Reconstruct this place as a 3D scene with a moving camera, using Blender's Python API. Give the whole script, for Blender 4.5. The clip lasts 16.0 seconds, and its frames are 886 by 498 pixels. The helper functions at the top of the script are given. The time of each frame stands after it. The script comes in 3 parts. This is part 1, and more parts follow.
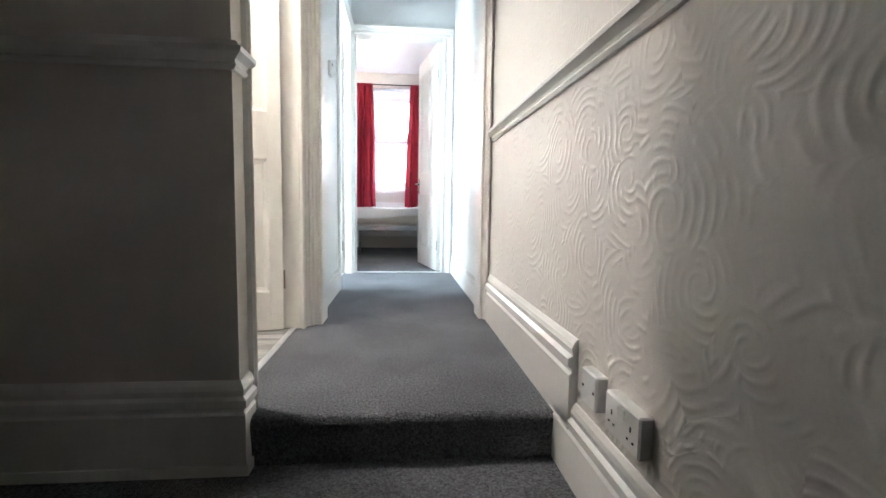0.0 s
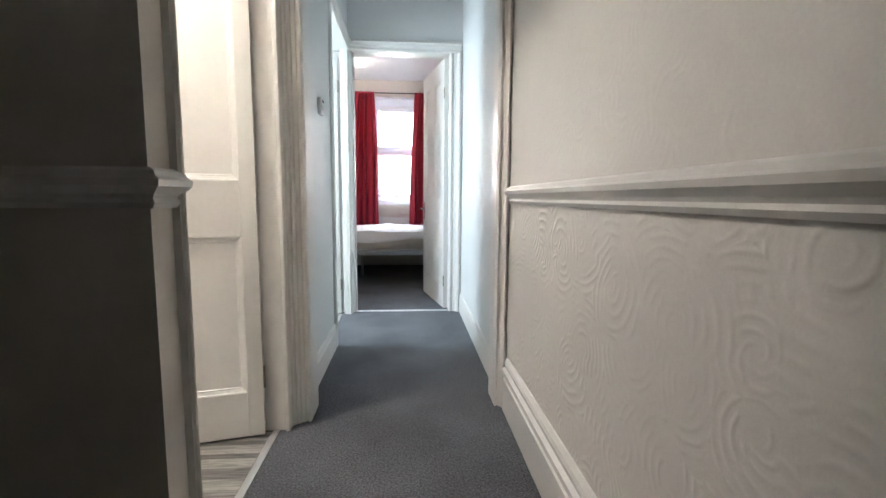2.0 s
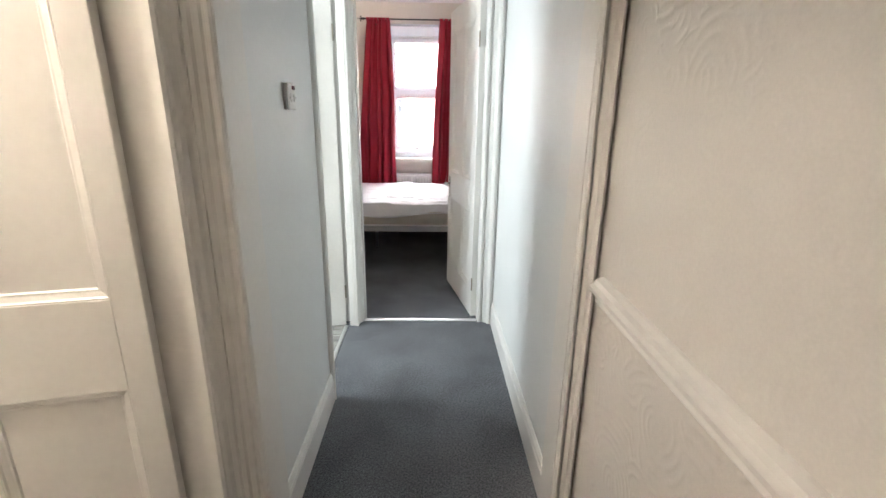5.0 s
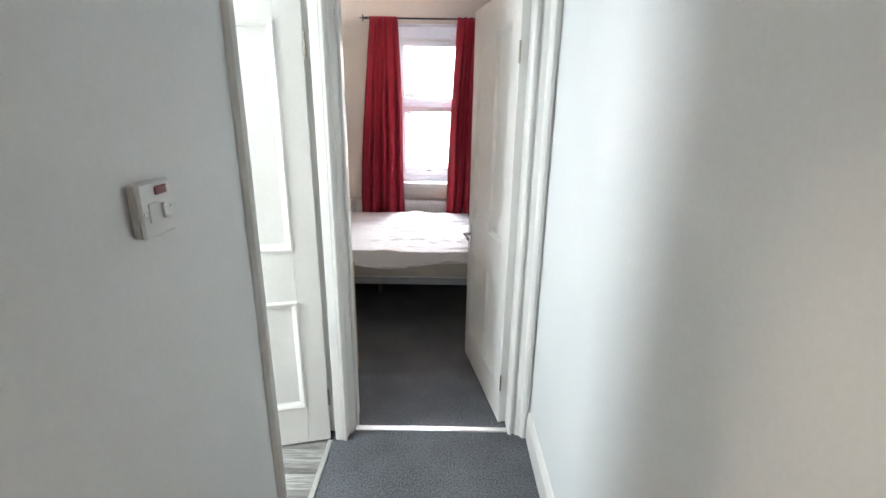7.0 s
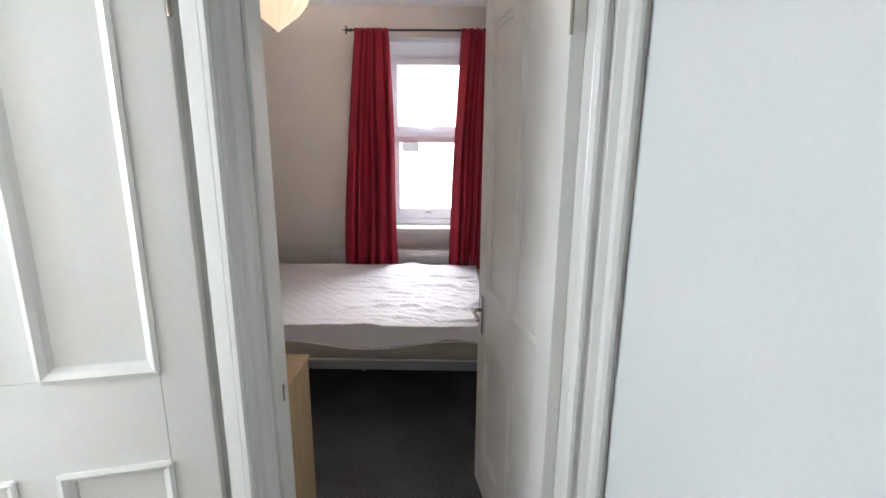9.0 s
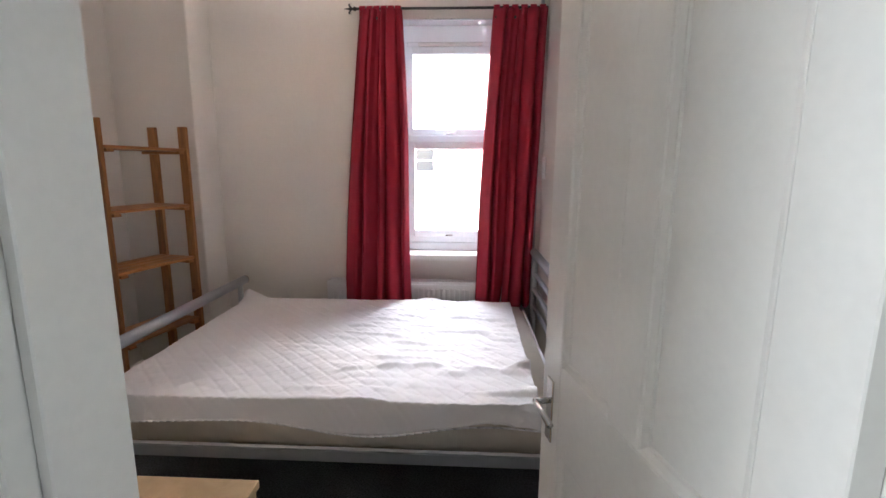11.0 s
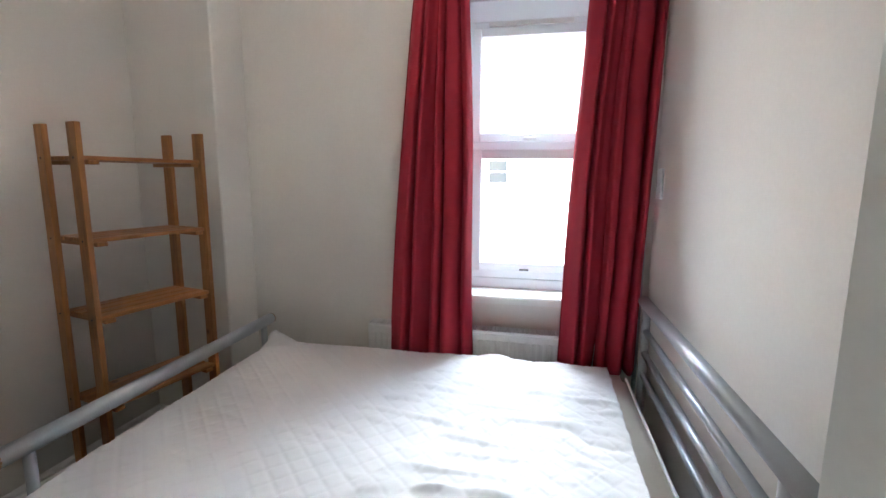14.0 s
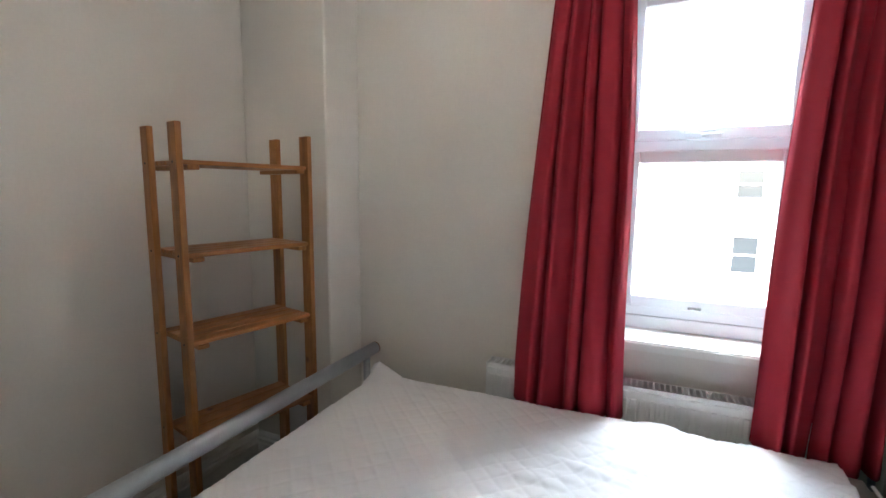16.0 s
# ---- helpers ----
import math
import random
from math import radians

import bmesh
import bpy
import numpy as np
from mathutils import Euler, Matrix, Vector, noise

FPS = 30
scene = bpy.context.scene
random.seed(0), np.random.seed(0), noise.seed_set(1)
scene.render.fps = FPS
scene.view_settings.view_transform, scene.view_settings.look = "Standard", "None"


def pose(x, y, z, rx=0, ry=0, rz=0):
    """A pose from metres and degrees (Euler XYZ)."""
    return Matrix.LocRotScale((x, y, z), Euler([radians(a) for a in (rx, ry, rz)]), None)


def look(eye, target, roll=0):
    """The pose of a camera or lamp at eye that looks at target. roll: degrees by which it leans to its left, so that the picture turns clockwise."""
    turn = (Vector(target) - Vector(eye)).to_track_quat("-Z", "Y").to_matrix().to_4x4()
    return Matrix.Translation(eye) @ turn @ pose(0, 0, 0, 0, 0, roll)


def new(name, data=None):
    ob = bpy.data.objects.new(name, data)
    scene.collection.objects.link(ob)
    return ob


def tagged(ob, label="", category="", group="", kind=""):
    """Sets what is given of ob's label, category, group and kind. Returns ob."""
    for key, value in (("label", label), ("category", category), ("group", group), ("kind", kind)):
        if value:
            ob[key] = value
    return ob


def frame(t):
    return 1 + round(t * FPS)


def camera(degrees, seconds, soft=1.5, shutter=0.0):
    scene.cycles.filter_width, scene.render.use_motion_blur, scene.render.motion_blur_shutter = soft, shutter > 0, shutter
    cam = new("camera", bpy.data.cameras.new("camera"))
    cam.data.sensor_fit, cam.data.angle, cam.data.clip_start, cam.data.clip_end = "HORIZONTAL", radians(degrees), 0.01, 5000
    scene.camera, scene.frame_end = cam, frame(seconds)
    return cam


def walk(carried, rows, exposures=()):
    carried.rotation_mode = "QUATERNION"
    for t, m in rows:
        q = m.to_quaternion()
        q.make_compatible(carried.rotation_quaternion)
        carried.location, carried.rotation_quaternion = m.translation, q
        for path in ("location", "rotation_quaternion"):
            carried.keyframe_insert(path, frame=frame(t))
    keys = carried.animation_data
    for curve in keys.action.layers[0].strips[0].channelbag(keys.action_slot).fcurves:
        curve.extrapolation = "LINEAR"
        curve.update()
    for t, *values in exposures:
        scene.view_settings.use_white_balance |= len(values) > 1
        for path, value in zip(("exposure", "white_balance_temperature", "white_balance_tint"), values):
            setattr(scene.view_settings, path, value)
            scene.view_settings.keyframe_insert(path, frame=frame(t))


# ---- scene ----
cam = camera(88.1, 16.0)
METRES, EYE, TILT, LEAN, TURN = 5.5, 0.6, 0.0, 0.0, -5.2
ROWS = [
    (0.0, 0.0, 0.0, 0.0, 0.07, -4.97, -0.8),
    (0.5, 0.0011, 0.0193, 0.017, 0.19, -5.55, -0.66),
    (1.0, 0.0015, 0.0351, 0.0356, 0.29, -5.94, -0.52),
    (1.5, -0.002, 0.0549, 0.0535, 0.56, -5.97, -0.37),
    (2.0, -0.003, 0.0741, 0.0686, 0.83, -6.38, -0.35),
    (2.5, 0.0007, 0.0957, 0.0768, 1.04, -7.72, -0.47),
    (3.0, 0.0041, 0.1192, 0.0942, 1.66, -9.58, -0.33),
    (5.5, -0.0188, 0.2842, 0.1638, 4.35, -17.38, -0.88),
    (6.0, -0.0189, 0.3306, 0.1797, 4.82, -17.54, -0.81),
    (6.5, -0.0219, 0.3724, 0.1867, 5.43, -17.45, -0.76),
    (7.0, -0.0336, 0.4142, 0.1868, 5.54, -17.21, -0.8),
    (7.5, -0.0423, 0.4562, 0.1894, 5.55, -16.15, -0.85),
    (8.0, -0.0422, 0.5008, 0.1733, 5.86, -14.62, -0.71),
    (8.5, -0.0403, 0.5457, 0.1744, 6.08, -13.23, -0.43),
    (9.0, -0.0432, 0.5813, 0.173, 6.26, -12.69, -0.43),
    (9.5, -0.0504, 0.6213, 0.1656, 6.82, -11.66, -0.44),
    (10.0, -0.059, 0.6567, 0.1584, 6.92, -10.35, -0.35),
    (12.5, -0.0845, 0.7871, 0.1542, 11.09, -10.01, -0.5),
    (13.0, -0.0872, 0.8053, 0.1545, 12.31, -10.03, -0.4),
    (13.5, -0.0891, 0.8263, 0.1575, 14.23, -9.73, -0.41),
    (14.0, -0.0914, 0.846, 0.159, 16.98, -8.79, -0.36),
    (14.5, -0.0999, 0.866, 0.1571, 20.15, -8.27, -0.53),
    (15.0, -0.1138, 0.8838, 0.1566, 22.92, -8.05, -0.56),
    (15.5, -0.1304, 0.9008, 0.1567, 25.91, -7.38, -0.59),
    (16.0, -0.1442, 0.9121, 0.156, 29.48, -7.34, -0.58),
]
EXPOSURES = [(0.0, 5.1, 5800, 11), (1.5, 4.5, 5850, 11), (3.0, 4.05, 6100, 12), (5.5, 4.15, 6550, 14), (6.5, 4.1, 6500, 14), (7.5, 3.8, 6400, 15), (8.5, 3.5, 6400, 15), (9.0, 3.48, 6450, 17), (10.2, 3.55, 6600, 19), (12.3, 3.72, 5900, 9), (14.0, 3.72, 5900, 6), (16.0, 3.72, 5950, 4)]
SKY, KITCHEN_W, BATH_W, BULB_W, SHADE_E, WINDOW_W = 0.15, 3.1, 4.1, 1.2, 0.08, 9.0
walk(cam, [(t, pose(0, 0, EYE, TILT, LEAN, TURN) @ pose(METRES * x, METRES * y, METRES * z, 90 + pitch, roll, yaw)) for t, x, y, z, yaw, pitch, roll in ROWS], exposures=EXPOSURES)

# ---- world, sun, large lights ----
world = bpy.data.worlds.new("world")
scene.world = world
world.use_nodes = True
wn = world.node_tree
sky = wn.nodes.new("ShaderNodeTexSky")
sky.sky_type, sky.sun_disc = "NISHITA", False
sky.sun_elevation, sky.sun_rotation = radians(45), radians(157)
sky.dust_density, sky.ozone_density = 3.0, 1.0
bgn = wn.nodes["Background"]
bgn.inputs[1].default_value = SKY
wn.links.new(sky.outputs[0], bgn.inputs[0])

sun = new("sun", bpy.data.lights.new("sun", "SUN"))
sun.data.energy, sun.data.angle, sun.data.color = 3.0, radians(3), (1, 0.96, 0.9)
sun.matrix_world = look((-5, -12, 13), (0, 0, 0))


def area(name, m, sx, sy, power, color):
    ob = new(name, bpy.data.lights.new(name, "AREA"))
    ob.data.shape, ob.data.size, ob.data.size_y = "RECTANGLE", sx, sy
    ob.data.energy, ob.data.color = power, color
    ob.matrix_world = m
    return ob


# added lamp, unseen above and outside the bedroom window, standing in for sky light
area("bedroom_sky_lamp", look((-0.15, 7.80, 2.80), (-0.20, 6.1, 0.6)), 0.9, 0.7, WINDOW_W, (0.93, 0.97, 1.0))
# added warm point light, no fitting, for the glow out of the kitchen doorway
kit = new("kitchen_added_light", bpy.data.lights.new("kitchen_added_light", "POINT"))
kit.data.energy, kit.data.color, kit.data.shadow_soft_size = KITCHEN_W, (1.0, 0.88, 0.73), 0.06
kit.location = (-1.15, 1.86, 2.42)
# added cool area lamp in the unseen bathroom; no window is modelled there
area("bathroom_added_light", look((-2.15, 3.56, 1.65), (0.3, 3.8, 1.1)), 0.75, 1.2, BATH_W, (0.85, 0.965, 1.0))
bulb = new("bedroom_bulb", bpy.data.lights.new("bedroom_bulb", "POINT"))
bulb.data.energy, bulb.data.color, bulb.data.shadow_soft_size = BULB_W, (1.0, 0.88, 0.78), 0.04
bulb.location = (-0.94, 6.0, 2.33)


# ---- materials ----
def mat(name, color, rough=0.5, metal=0.0, var=0.06, scale=6.0, grain=200.0, bump=0.05, dist=0.002, spec=0.5, vary=0.0):
    """Paint-like surface: two scales of tone, fine relief."""
    m = bpy.data.materials.new(name)
    m.use_nodes = True
    t = m.node_tree
    b = t.nodes["Principled BSDF"]
    b.inputs["Roughness"].default_value, b.inputs["Metallic"].default_value = rough, metal
    b.inputs["Specular IOR Level"].default_value = spec
    co = t.nodes.new("ShaderNodeTexCoord")
    big, fine = t.nodes.new("ShaderNodeTexNoise"), t.nodes.new("ShaderNodeTexNoise")
    big.inputs["Scale"].default_value, big.inputs["Detail"].default_value = scale, 4
    fine.inputs["Scale"].default_value, fine.inputs["Detail"].default_value = grain, 2
    for n in (big, fine):
        t.links.new(co.outputs["Object"], n.inputs["Vector"])
    add = t.nodes.new("ShaderNodeMath")
    add.operation = "ADD"
    t.links.new(big.outputs[0], add.inputs[0])
    t.links.new(fine.outputs[0], add.inputs[1])
    mr = t.nodes.new("ShaderNodeMapRange")
    mr.inputs["From Min"].default_value, mr.inputs["From Max"].default_value = 0.6, 1.4
    mr.inputs["To Min"].default_value, mr.inputs["To Max"].default_value = 1 - var, 1 + var
    t.links.new(add.outputs[0], mr.inputs[0])
    mul = t.nodes.new("ShaderNodeVectorMath")
    mul.operation = "SCALE"
    mul.inputs[0].default_value = color
    src = mr.outputs[0]
    if vary:
        info = t.nodes.new("ShaderNodeObjectInfo")
        m2 = t.nodes.new("ShaderNodeMapRange")
        m2.inputs["To Min"].default_value, m2.inputs["To Max"].default_value = 1 - vary, 1 + vary
        t.links.new(info.outputs["Random"], m2.inputs[0])
        mm = t.nodes.new("ShaderNodeMath")
        mm.operation = "MULTIPLY"
        t.links.new(mr.outputs[0], mm.inputs[0])
        t.links.new(m2.outputs[0], mm.inputs[1])
        src = mm.outputs[0]
    t.links.new(src, mul.inputs["Scale"])
    t.links.new(mul.outputs[0], b.inputs["Base Color"])
    bp = t.nodes.new("ShaderNodeBump")
    bp.inputs["Strength"].default_value, bp.inputs["Distance"].default_value = bump, dist
    t.links.new(add.outputs[0], bp.inputs["Height"])
    t.links.new(bp.outputs[0], b.inputs["Normal"])
    return m


def wood(name, dark, light, scale, stretch, rough=0.45, vary=0.12, knots=True):
    """Wood with grain along the axis whose stretch is small."""
    m = mat(name, light, rough)
    t = m.node_tree
    b = t.nodes["Principled BSDF"]
    co = t.nodes.new("ShaderNodeTexCoord")
    mp = t.nodes.new("ShaderNodeMapping")
    mp.inputs["Scale"].default_value = stretch
    t.links.new(co.outputs["Object"], mp.inputs["Vector"])
    info = t.nodes.new("ShaderNodeObjectInfo")
    off = t.nodes.new("ShaderNodeVectorMath")
    off.operation = "SCALE"
    off.inputs[0].default_value = (31, 17, 23)
    t.links.new(info.outputs["Random"], off.inputs["Scale"])
    t.links.new(off.outputs[0], mp.inputs["Location"])
    n = t.nodes.new("ShaderNodeTexNoise")
    n.inputs["Scale"].default_value, n.inputs["Detail"].default_value, n.inputs["Distortion"].default_value = scale, 6, 1.2
    t.links.new(mp.outputs[0], n.inputs["Vector"])
    r = t.nodes.new("ShaderNodeValToRGB")
    r.color_ramp.elements[0].position, r.color_ramp.elements[0].color = 0.3, (*dark, 1)
    r.color_ramp.elements[1].position, r.color_ramp.elements[1].color = 0.62, (*light, 1)
    t.links.new(n.outputs[0], r.inputs[0])
    out = r.outputs[0]
    if knots:
        v = t.nodes.new("ShaderNodeTexVoronoi")
        v.inputs["Scale"].default_value = 5.0
        t.links.new(co.outputs["Object"], v.inputs["Vector"])
        kr = t.nodes.new("ShaderNodeValToRGB")
        kr.color_ramp.elements[0].position, kr.color_ramp.elements[0].color = 0.04, (0.25, 0.15, 0.1, 1)
        kr.color_ramp.elements[1].position, kr.color_ramp.elements[1].color = 0.11, (1, 1, 1, 1)
        t.links.new(v.outputs["Distance"], kr.inputs[0])
        mx = t.nodes.new("ShaderNodeVectorMath")
        mx.operation = "MULTIPLY"
        t.links.new(out, mx.inputs[0])
        t.links.new(kr.outputs[0], mx.inputs[1])
        out = mx.outputs[0]
    m2 = t.nodes.new("ShaderNodeMapRange")
    m2.inputs["To Min"].default_value, m2.inputs["To Max"].default_value = 1 - vary, 1 + vary
    t.links.new(info.outputs["Random"], m2.inputs[0])
    sc = t.nodes.new("ShaderNodeVectorMath")
    sc.operation = "SCALE"
    t.links.new(out, sc.inputs[0])
    t.links.new(m2.outputs[0], sc.inputs["Scale"])
    t.links.new(sc.outputs[0], b.inputs["Base Color"])
    return m


def swirl_paper(name, color, cell, rings, strength, bend=0.05):
    """Embossed paper: combed fans curling round scattered centres, on the plane of a wall."""
    m = mat(name, color, 0.5, var=0.05, scale=2.0)
    t = m.node_tree
    b = t.nodes["Principled BSDF"]

    def node(kind, op=None, *links, **values):
        n = t.nodes.new(kind)
        if op:
            n.operation = op
        for k, src in enumerate(links):
            if src is None:
                continue
            if isinstance(src, (int, float)):
                n.inputs[k].default_value = src
            else:
                t.links.new(src, n.inputs[k])
        for k, val in values.items():
            n.inputs[k].default_value = val
        return n

    def num(op, *links):
        return node("ShaderNodeMath", op, *links).outputs[0]

    def noise_at(src, scale, detail):
        n = node("ShaderNodeTexNoise", None, src)
        n.inputs["Scale"].default_value, n.inputs["Detail"].default_value = scale, detail
        return n

    def span(src, a, c, lo=0.0, hi=1.0):
        n = node("ShaderNodeMapRange", None, src, a, c, lo, hi)
        n.interpolation_type = "SMOOTHSTEP"
        return n.outputs[0]

    co = node("ShaderNodeTexCoord").outputs["Object"]
    sp = node("ShaderNodeSeparateXYZ", None, co)
    flat = node("ShaderNodeCombineXYZ", None, num("ADD", sp.outputs[0], sp.outputs[1]), sp.outputs[2]).outputs[0]
    wob = node("ShaderNodeVectorMath", "SCALE", noise_at(flat, 5.0, 1).outputs["Color"])
    wob.inputs["Scale"].default_value = bend
    at = node("ShaderNodeVectorMath", "ADD", flat, wob.outputs[0]).outputs[0]

    def fans(shift, size):
        """One layer of spirals: ridge height, and nearness to the swirl's centre."""
        mv = node("ShaderNodeVectorMath", "ADD", at).outputs[0]
        mv.node.inputs[1].default_value = shift
        v = t.nodes.new("ShaderNodeTexVoronoi")
        v.voronoi_dimensions = "2D"
        v.inputs["Scale"].default_value = size
        t.links.new(mv, v.inputs["Vector"])
        rel = node("ShaderNodeVectorMath", "SUBTRACT", mv, v.outputs["Position"]).outputs[0]
        xy = node("ShaderNodeSeparateXYZ", None, rel)
        turn = num("ARCTAN2", xy.outputs[1], xy.outputs[0])
        wind = num("ADD", num("MULTIPLY", turn, 3.0), num("MULTIPLY", v.outputs["Distance"], rings))
        comb = num("POWER", num("MULTIPLY_ADD", num("SINE", wind), 0.5, 0.5), 1.7)
        broken = span(noise_at(mv, 16.0, 1).outputs[0], 0.40, 0.60, 0.08, 1.0)
        heart = span(v.outputs["Distance"], 0.03, 0.16)
        return num("MULTIPLY", num("MULTIPLY", comb, broken), heart)

    a, c = fans((0.0, 0.0, 0.0), cell), fans((3.7, 1.9, 0.0), cell * 0.8)
    pick = span(noise_at(flat, cell * 1.1, 1).outputs[0], 0.46, 0.54)
    mixed = num("ADD", num("MULTIPLY", a, pick), num("MULTIPLY", c, num("SUBTRACT", 1.0, pick)))
    grit = num("MULTIPLY", noise_at(co, 260.0, 2).outputs[0], 0.16)
    bp = node("ShaderNodeBump")
    bp.inputs["Strength"].default_value, bp.inputs["Distance"].default_value = strength, 0.004
    t.links.new(num("ADD", mixed, grit), bp.inputs["Height"])
    t.links.new(bp.outputs[0], b.inputs["Normal"])
    return m


def carpet_mat(name, color):
    """Cut pile: speckle of tufts, worn and brushed patches."""
    m = mat(name, color, 0.95, var=0.55, scale=2.5, grain=200.0, bump=1.0, dist=0.006, spec=0.1)
    t = m.node_tree
    b = t.nodes["Principled BSDF"]
    b.inputs["Sheen Weight"].default_value = 0.1
    co = t.nodes["Texture Coordinate"]
    v = t.nodes.new("ShaderNodeTexNoise")
    v.inputs["Scale"].default_value, v.inputs["Detail"].default_value, v.inputs["Roughness"].default_value = 120.0, 4, 0.85
    t.links.new(co.outputs["Object"], v.inputs["Vector"])
    mr = t.nodes.new("ShaderNodeMapRange")
    mr.inputs["From Min"].default_value, mr.inputs["From Max"].default_value = 0.36, 0.64
    mr.inputs["To Min"].default_value, mr.inputs["To Max"].default_value = 0.25, 1.75
    t.links.new(v.outputs[0], mr.inputs[0])
    sc = t.nodes.new("ShaderNodeVectorMath")
    sc.operation = "SCALE"
    old = b.inputs["Base Color"].links[0].from_socket
    t.links.new(old, sc.inputs[0])
    t.links.new(mr.outputs[0], sc.inputs["Scale"])
    t.links.new(sc.outputs[0], b.inputs["Base Color"])
    return m


M_GLOSS = mat("white_gloss_paint", (0.78, 0.765, 0.73), 0.28, var=0.03, grain=60, bump=0.05, dist=0.001)
M_WALL = mat("white_wall_paint", (0.76, 0.77, 0.76), 0.42, var=0.03, scale=3, grain=90, bump=0.12, dist=0.001)
M_CREAM = mat("cream_wall_paint", (0.745, 0.71, 0.66), 0.6, var=0.03, scale=3, grain=90, bump=0.12, dist=0.001)
M_CEIL = mat("ceiling_paint", (0.78, 0.78, 0.79), 0.8, var=0.02)
M_PAPER = swirl_paper("embossed_swirl_paper", (0.73, 0.7, 0.655), 5.2, 54.0, 0.36)
M_PAPER2 = swirl_paper("embossed_fine_paper", (0.74, 0.715, 0.67), 8.5, 34.0, 0.17)
M_CARPET = carpet_mat("grey_carpet", (0.12, 0.124, 0.134))
M_RED = mat("red_curtain_cloth", (0.38, 0.028, 0.05), 0.8, var=0.12, scale=8, grain=500, bump=0.2, dist=0.001, spec=0.2)
_t = M_RED.node_tree
_tr = _t.nodes.new("ShaderNodeBsdfTranslucent")
_tr.inputs["Color"].default_value = (0.4, 0.03, 0.06, 1)
_mx = _t.nodes.new("ShaderNodeMixShader")
_mx.inputs[0].default_value = 0.06
_t.links.new(_t.nodes["Principled BSDF"].outputs[0], _mx.inputs[1])
_t.links.new(_tr.outputs[0], _mx.inputs[2])
_t.links.new(_mx.outputs[0], _t.nodes["Material Output"].inputs["Surface"])
M_QUILT = mat("white_quilted_cotton", (0.8, 0.79, 0.8), 0.85, var=0.03, grain=400, bump=0.2, dist=0.001, spec=0.2)
M_MATT = mat("cream_mattress_cloth", (0.68, 0.62, 0.54), 0.85, var=0.06, grain=300, bump=0.2)
M_STEEL = mat("silver_painted_steel", (0.4, 0.42, 0.45), 0.35, metal=0.55, var=0.05)
M_CHROME = mat("satin_chrome", (0.6, 0.6, 0.6), 0.25, metal=1.0, var=0.05)
M_BRASS = mat("aged_hinge_metal", (0.3, 0.27, 0.22), 0.4, metal=1.0, var=0.2)
M_BLACK = mat("black_iron", (0.02, 0.02, 0.022), 0.45, var=0.2)
M_PLASTIC = mat("white_plastic", (0.8, 0.8, 0.78), 0.35, var=0.02)
M_UPVC = mat("white_window_plastic", (0.86, 0.88, 0.9), 0.25, var=0.02)
# translucent share in this opaque plastic imitates window glare washing over the frame
_t = M_UPVC.node_tree
_tr = _t.nodes.new("ShaderNodeBsdfTranslucent")
_tr.inputs["Color"].default_value = (0.88, 0.93, 0.97, 1)
_mx = _t.nodes.new("ShaderNodeMixShader")
_mx.inputs[0].default_value = 0.2
_t.links.new(_t.nodes["Principled BSDF"].outputs[0], _mx.inputs[1])
_t.links.new(_tr.outputs[0], _mx.inputs[2])
_t.links.new(_mx.outputs[0], _t.nodes["Material Output"].inputs["Surface"])
M_RAD = mat("radiator_enamel", (0.78, 0.78, 0.78), 0.35, var=0.02)
M_NEON = mat("red_neon_lens", (0.16, 0.012, 0.02), 0.2, var=0.05)
M_DARK = mat("dark_slot", (0.02, 0.02, 0.02), 0.6)
M_PINE = wood("orange_pine", (0.26, 0.105, 0.03), (0.42, 0.175, 0.05), 9.0, (4.0, 4.0, 0.5))
M_PINEY = wood("orange_pine_shelf", (0.26, 0.105, 0.03), (0.42, 0.175, 0.05), 9.0, (4.0, 0.5, 4.0))
M_BEECH = wood("beech_veneer", (0.50, 0.34, 0.18), (0.58, 0.41, 0.23), 5.0, (3.0, 3.0, 0.5), vary=0.03, knots=False)
M_CAP = wood("wooden_cap", (0.3, 0.15, 0.06), (0.42, 0.22, 0.1), 14.0, (1, 1, 1), knots=False)
M_VINYL = wood("grey_striped_vinyl", (0.14, 0.135, 0.125), (0.34, 0.33, 0.31), 14.0, (0.5, 6.0, 4.0), 0.4, 0.5, knots=False)
M_JOINT = mat("vinyl_joint", (0.12, 0.12, 0.12), 0.7)
M_ALU = mat("aluminium_strip", (0.75, 0.75, 0.74), 0.3, metal=0.8, var=0.08)
M_BRICK = mat("pale_render", (0.62, 0.58, 0.54), 0.9, var=0.1, scale=1.0)
M_SLATE = mat("roof_slate", (0.12, 0.12, 0.13), 0.7, var=0.2)
M_ASPHALT = mat("yard_asphalt", (0.05, 0.05, 0.05), 0.9, var=0.3)
M_GLASS = bpy.data.materials.new("window_glass")
M_GLASS.use_nodes = True
_b = M_GLASS.node_tree.nodes["Principled BSDF"]
_b.inputs["Base Color"].default_value = (1, 1, 1, 1)
_b.inputs["Roughness"].default_value, _b.inputs["Transmission Weight"].default_value, _b.inputs["IOR"].default_value = 0.0, 1.0, 1.02
M_DARKGLASS = mat("dark_pane", (0.03, 0.035, 0.04), 0.08)
M_SHADE = mat("frosted_glass_shade", (0.85, 0.75, 0.62), 0.4, var=0.05)
_b = M_SHADE.node_tree.nodes["Principled BSDF"]
_b.inputs["Emission Color"].default_value, _b.inputs["Emission Strength"].default_value = (1.0, 0.72, 0.45, 1), SHADE_E


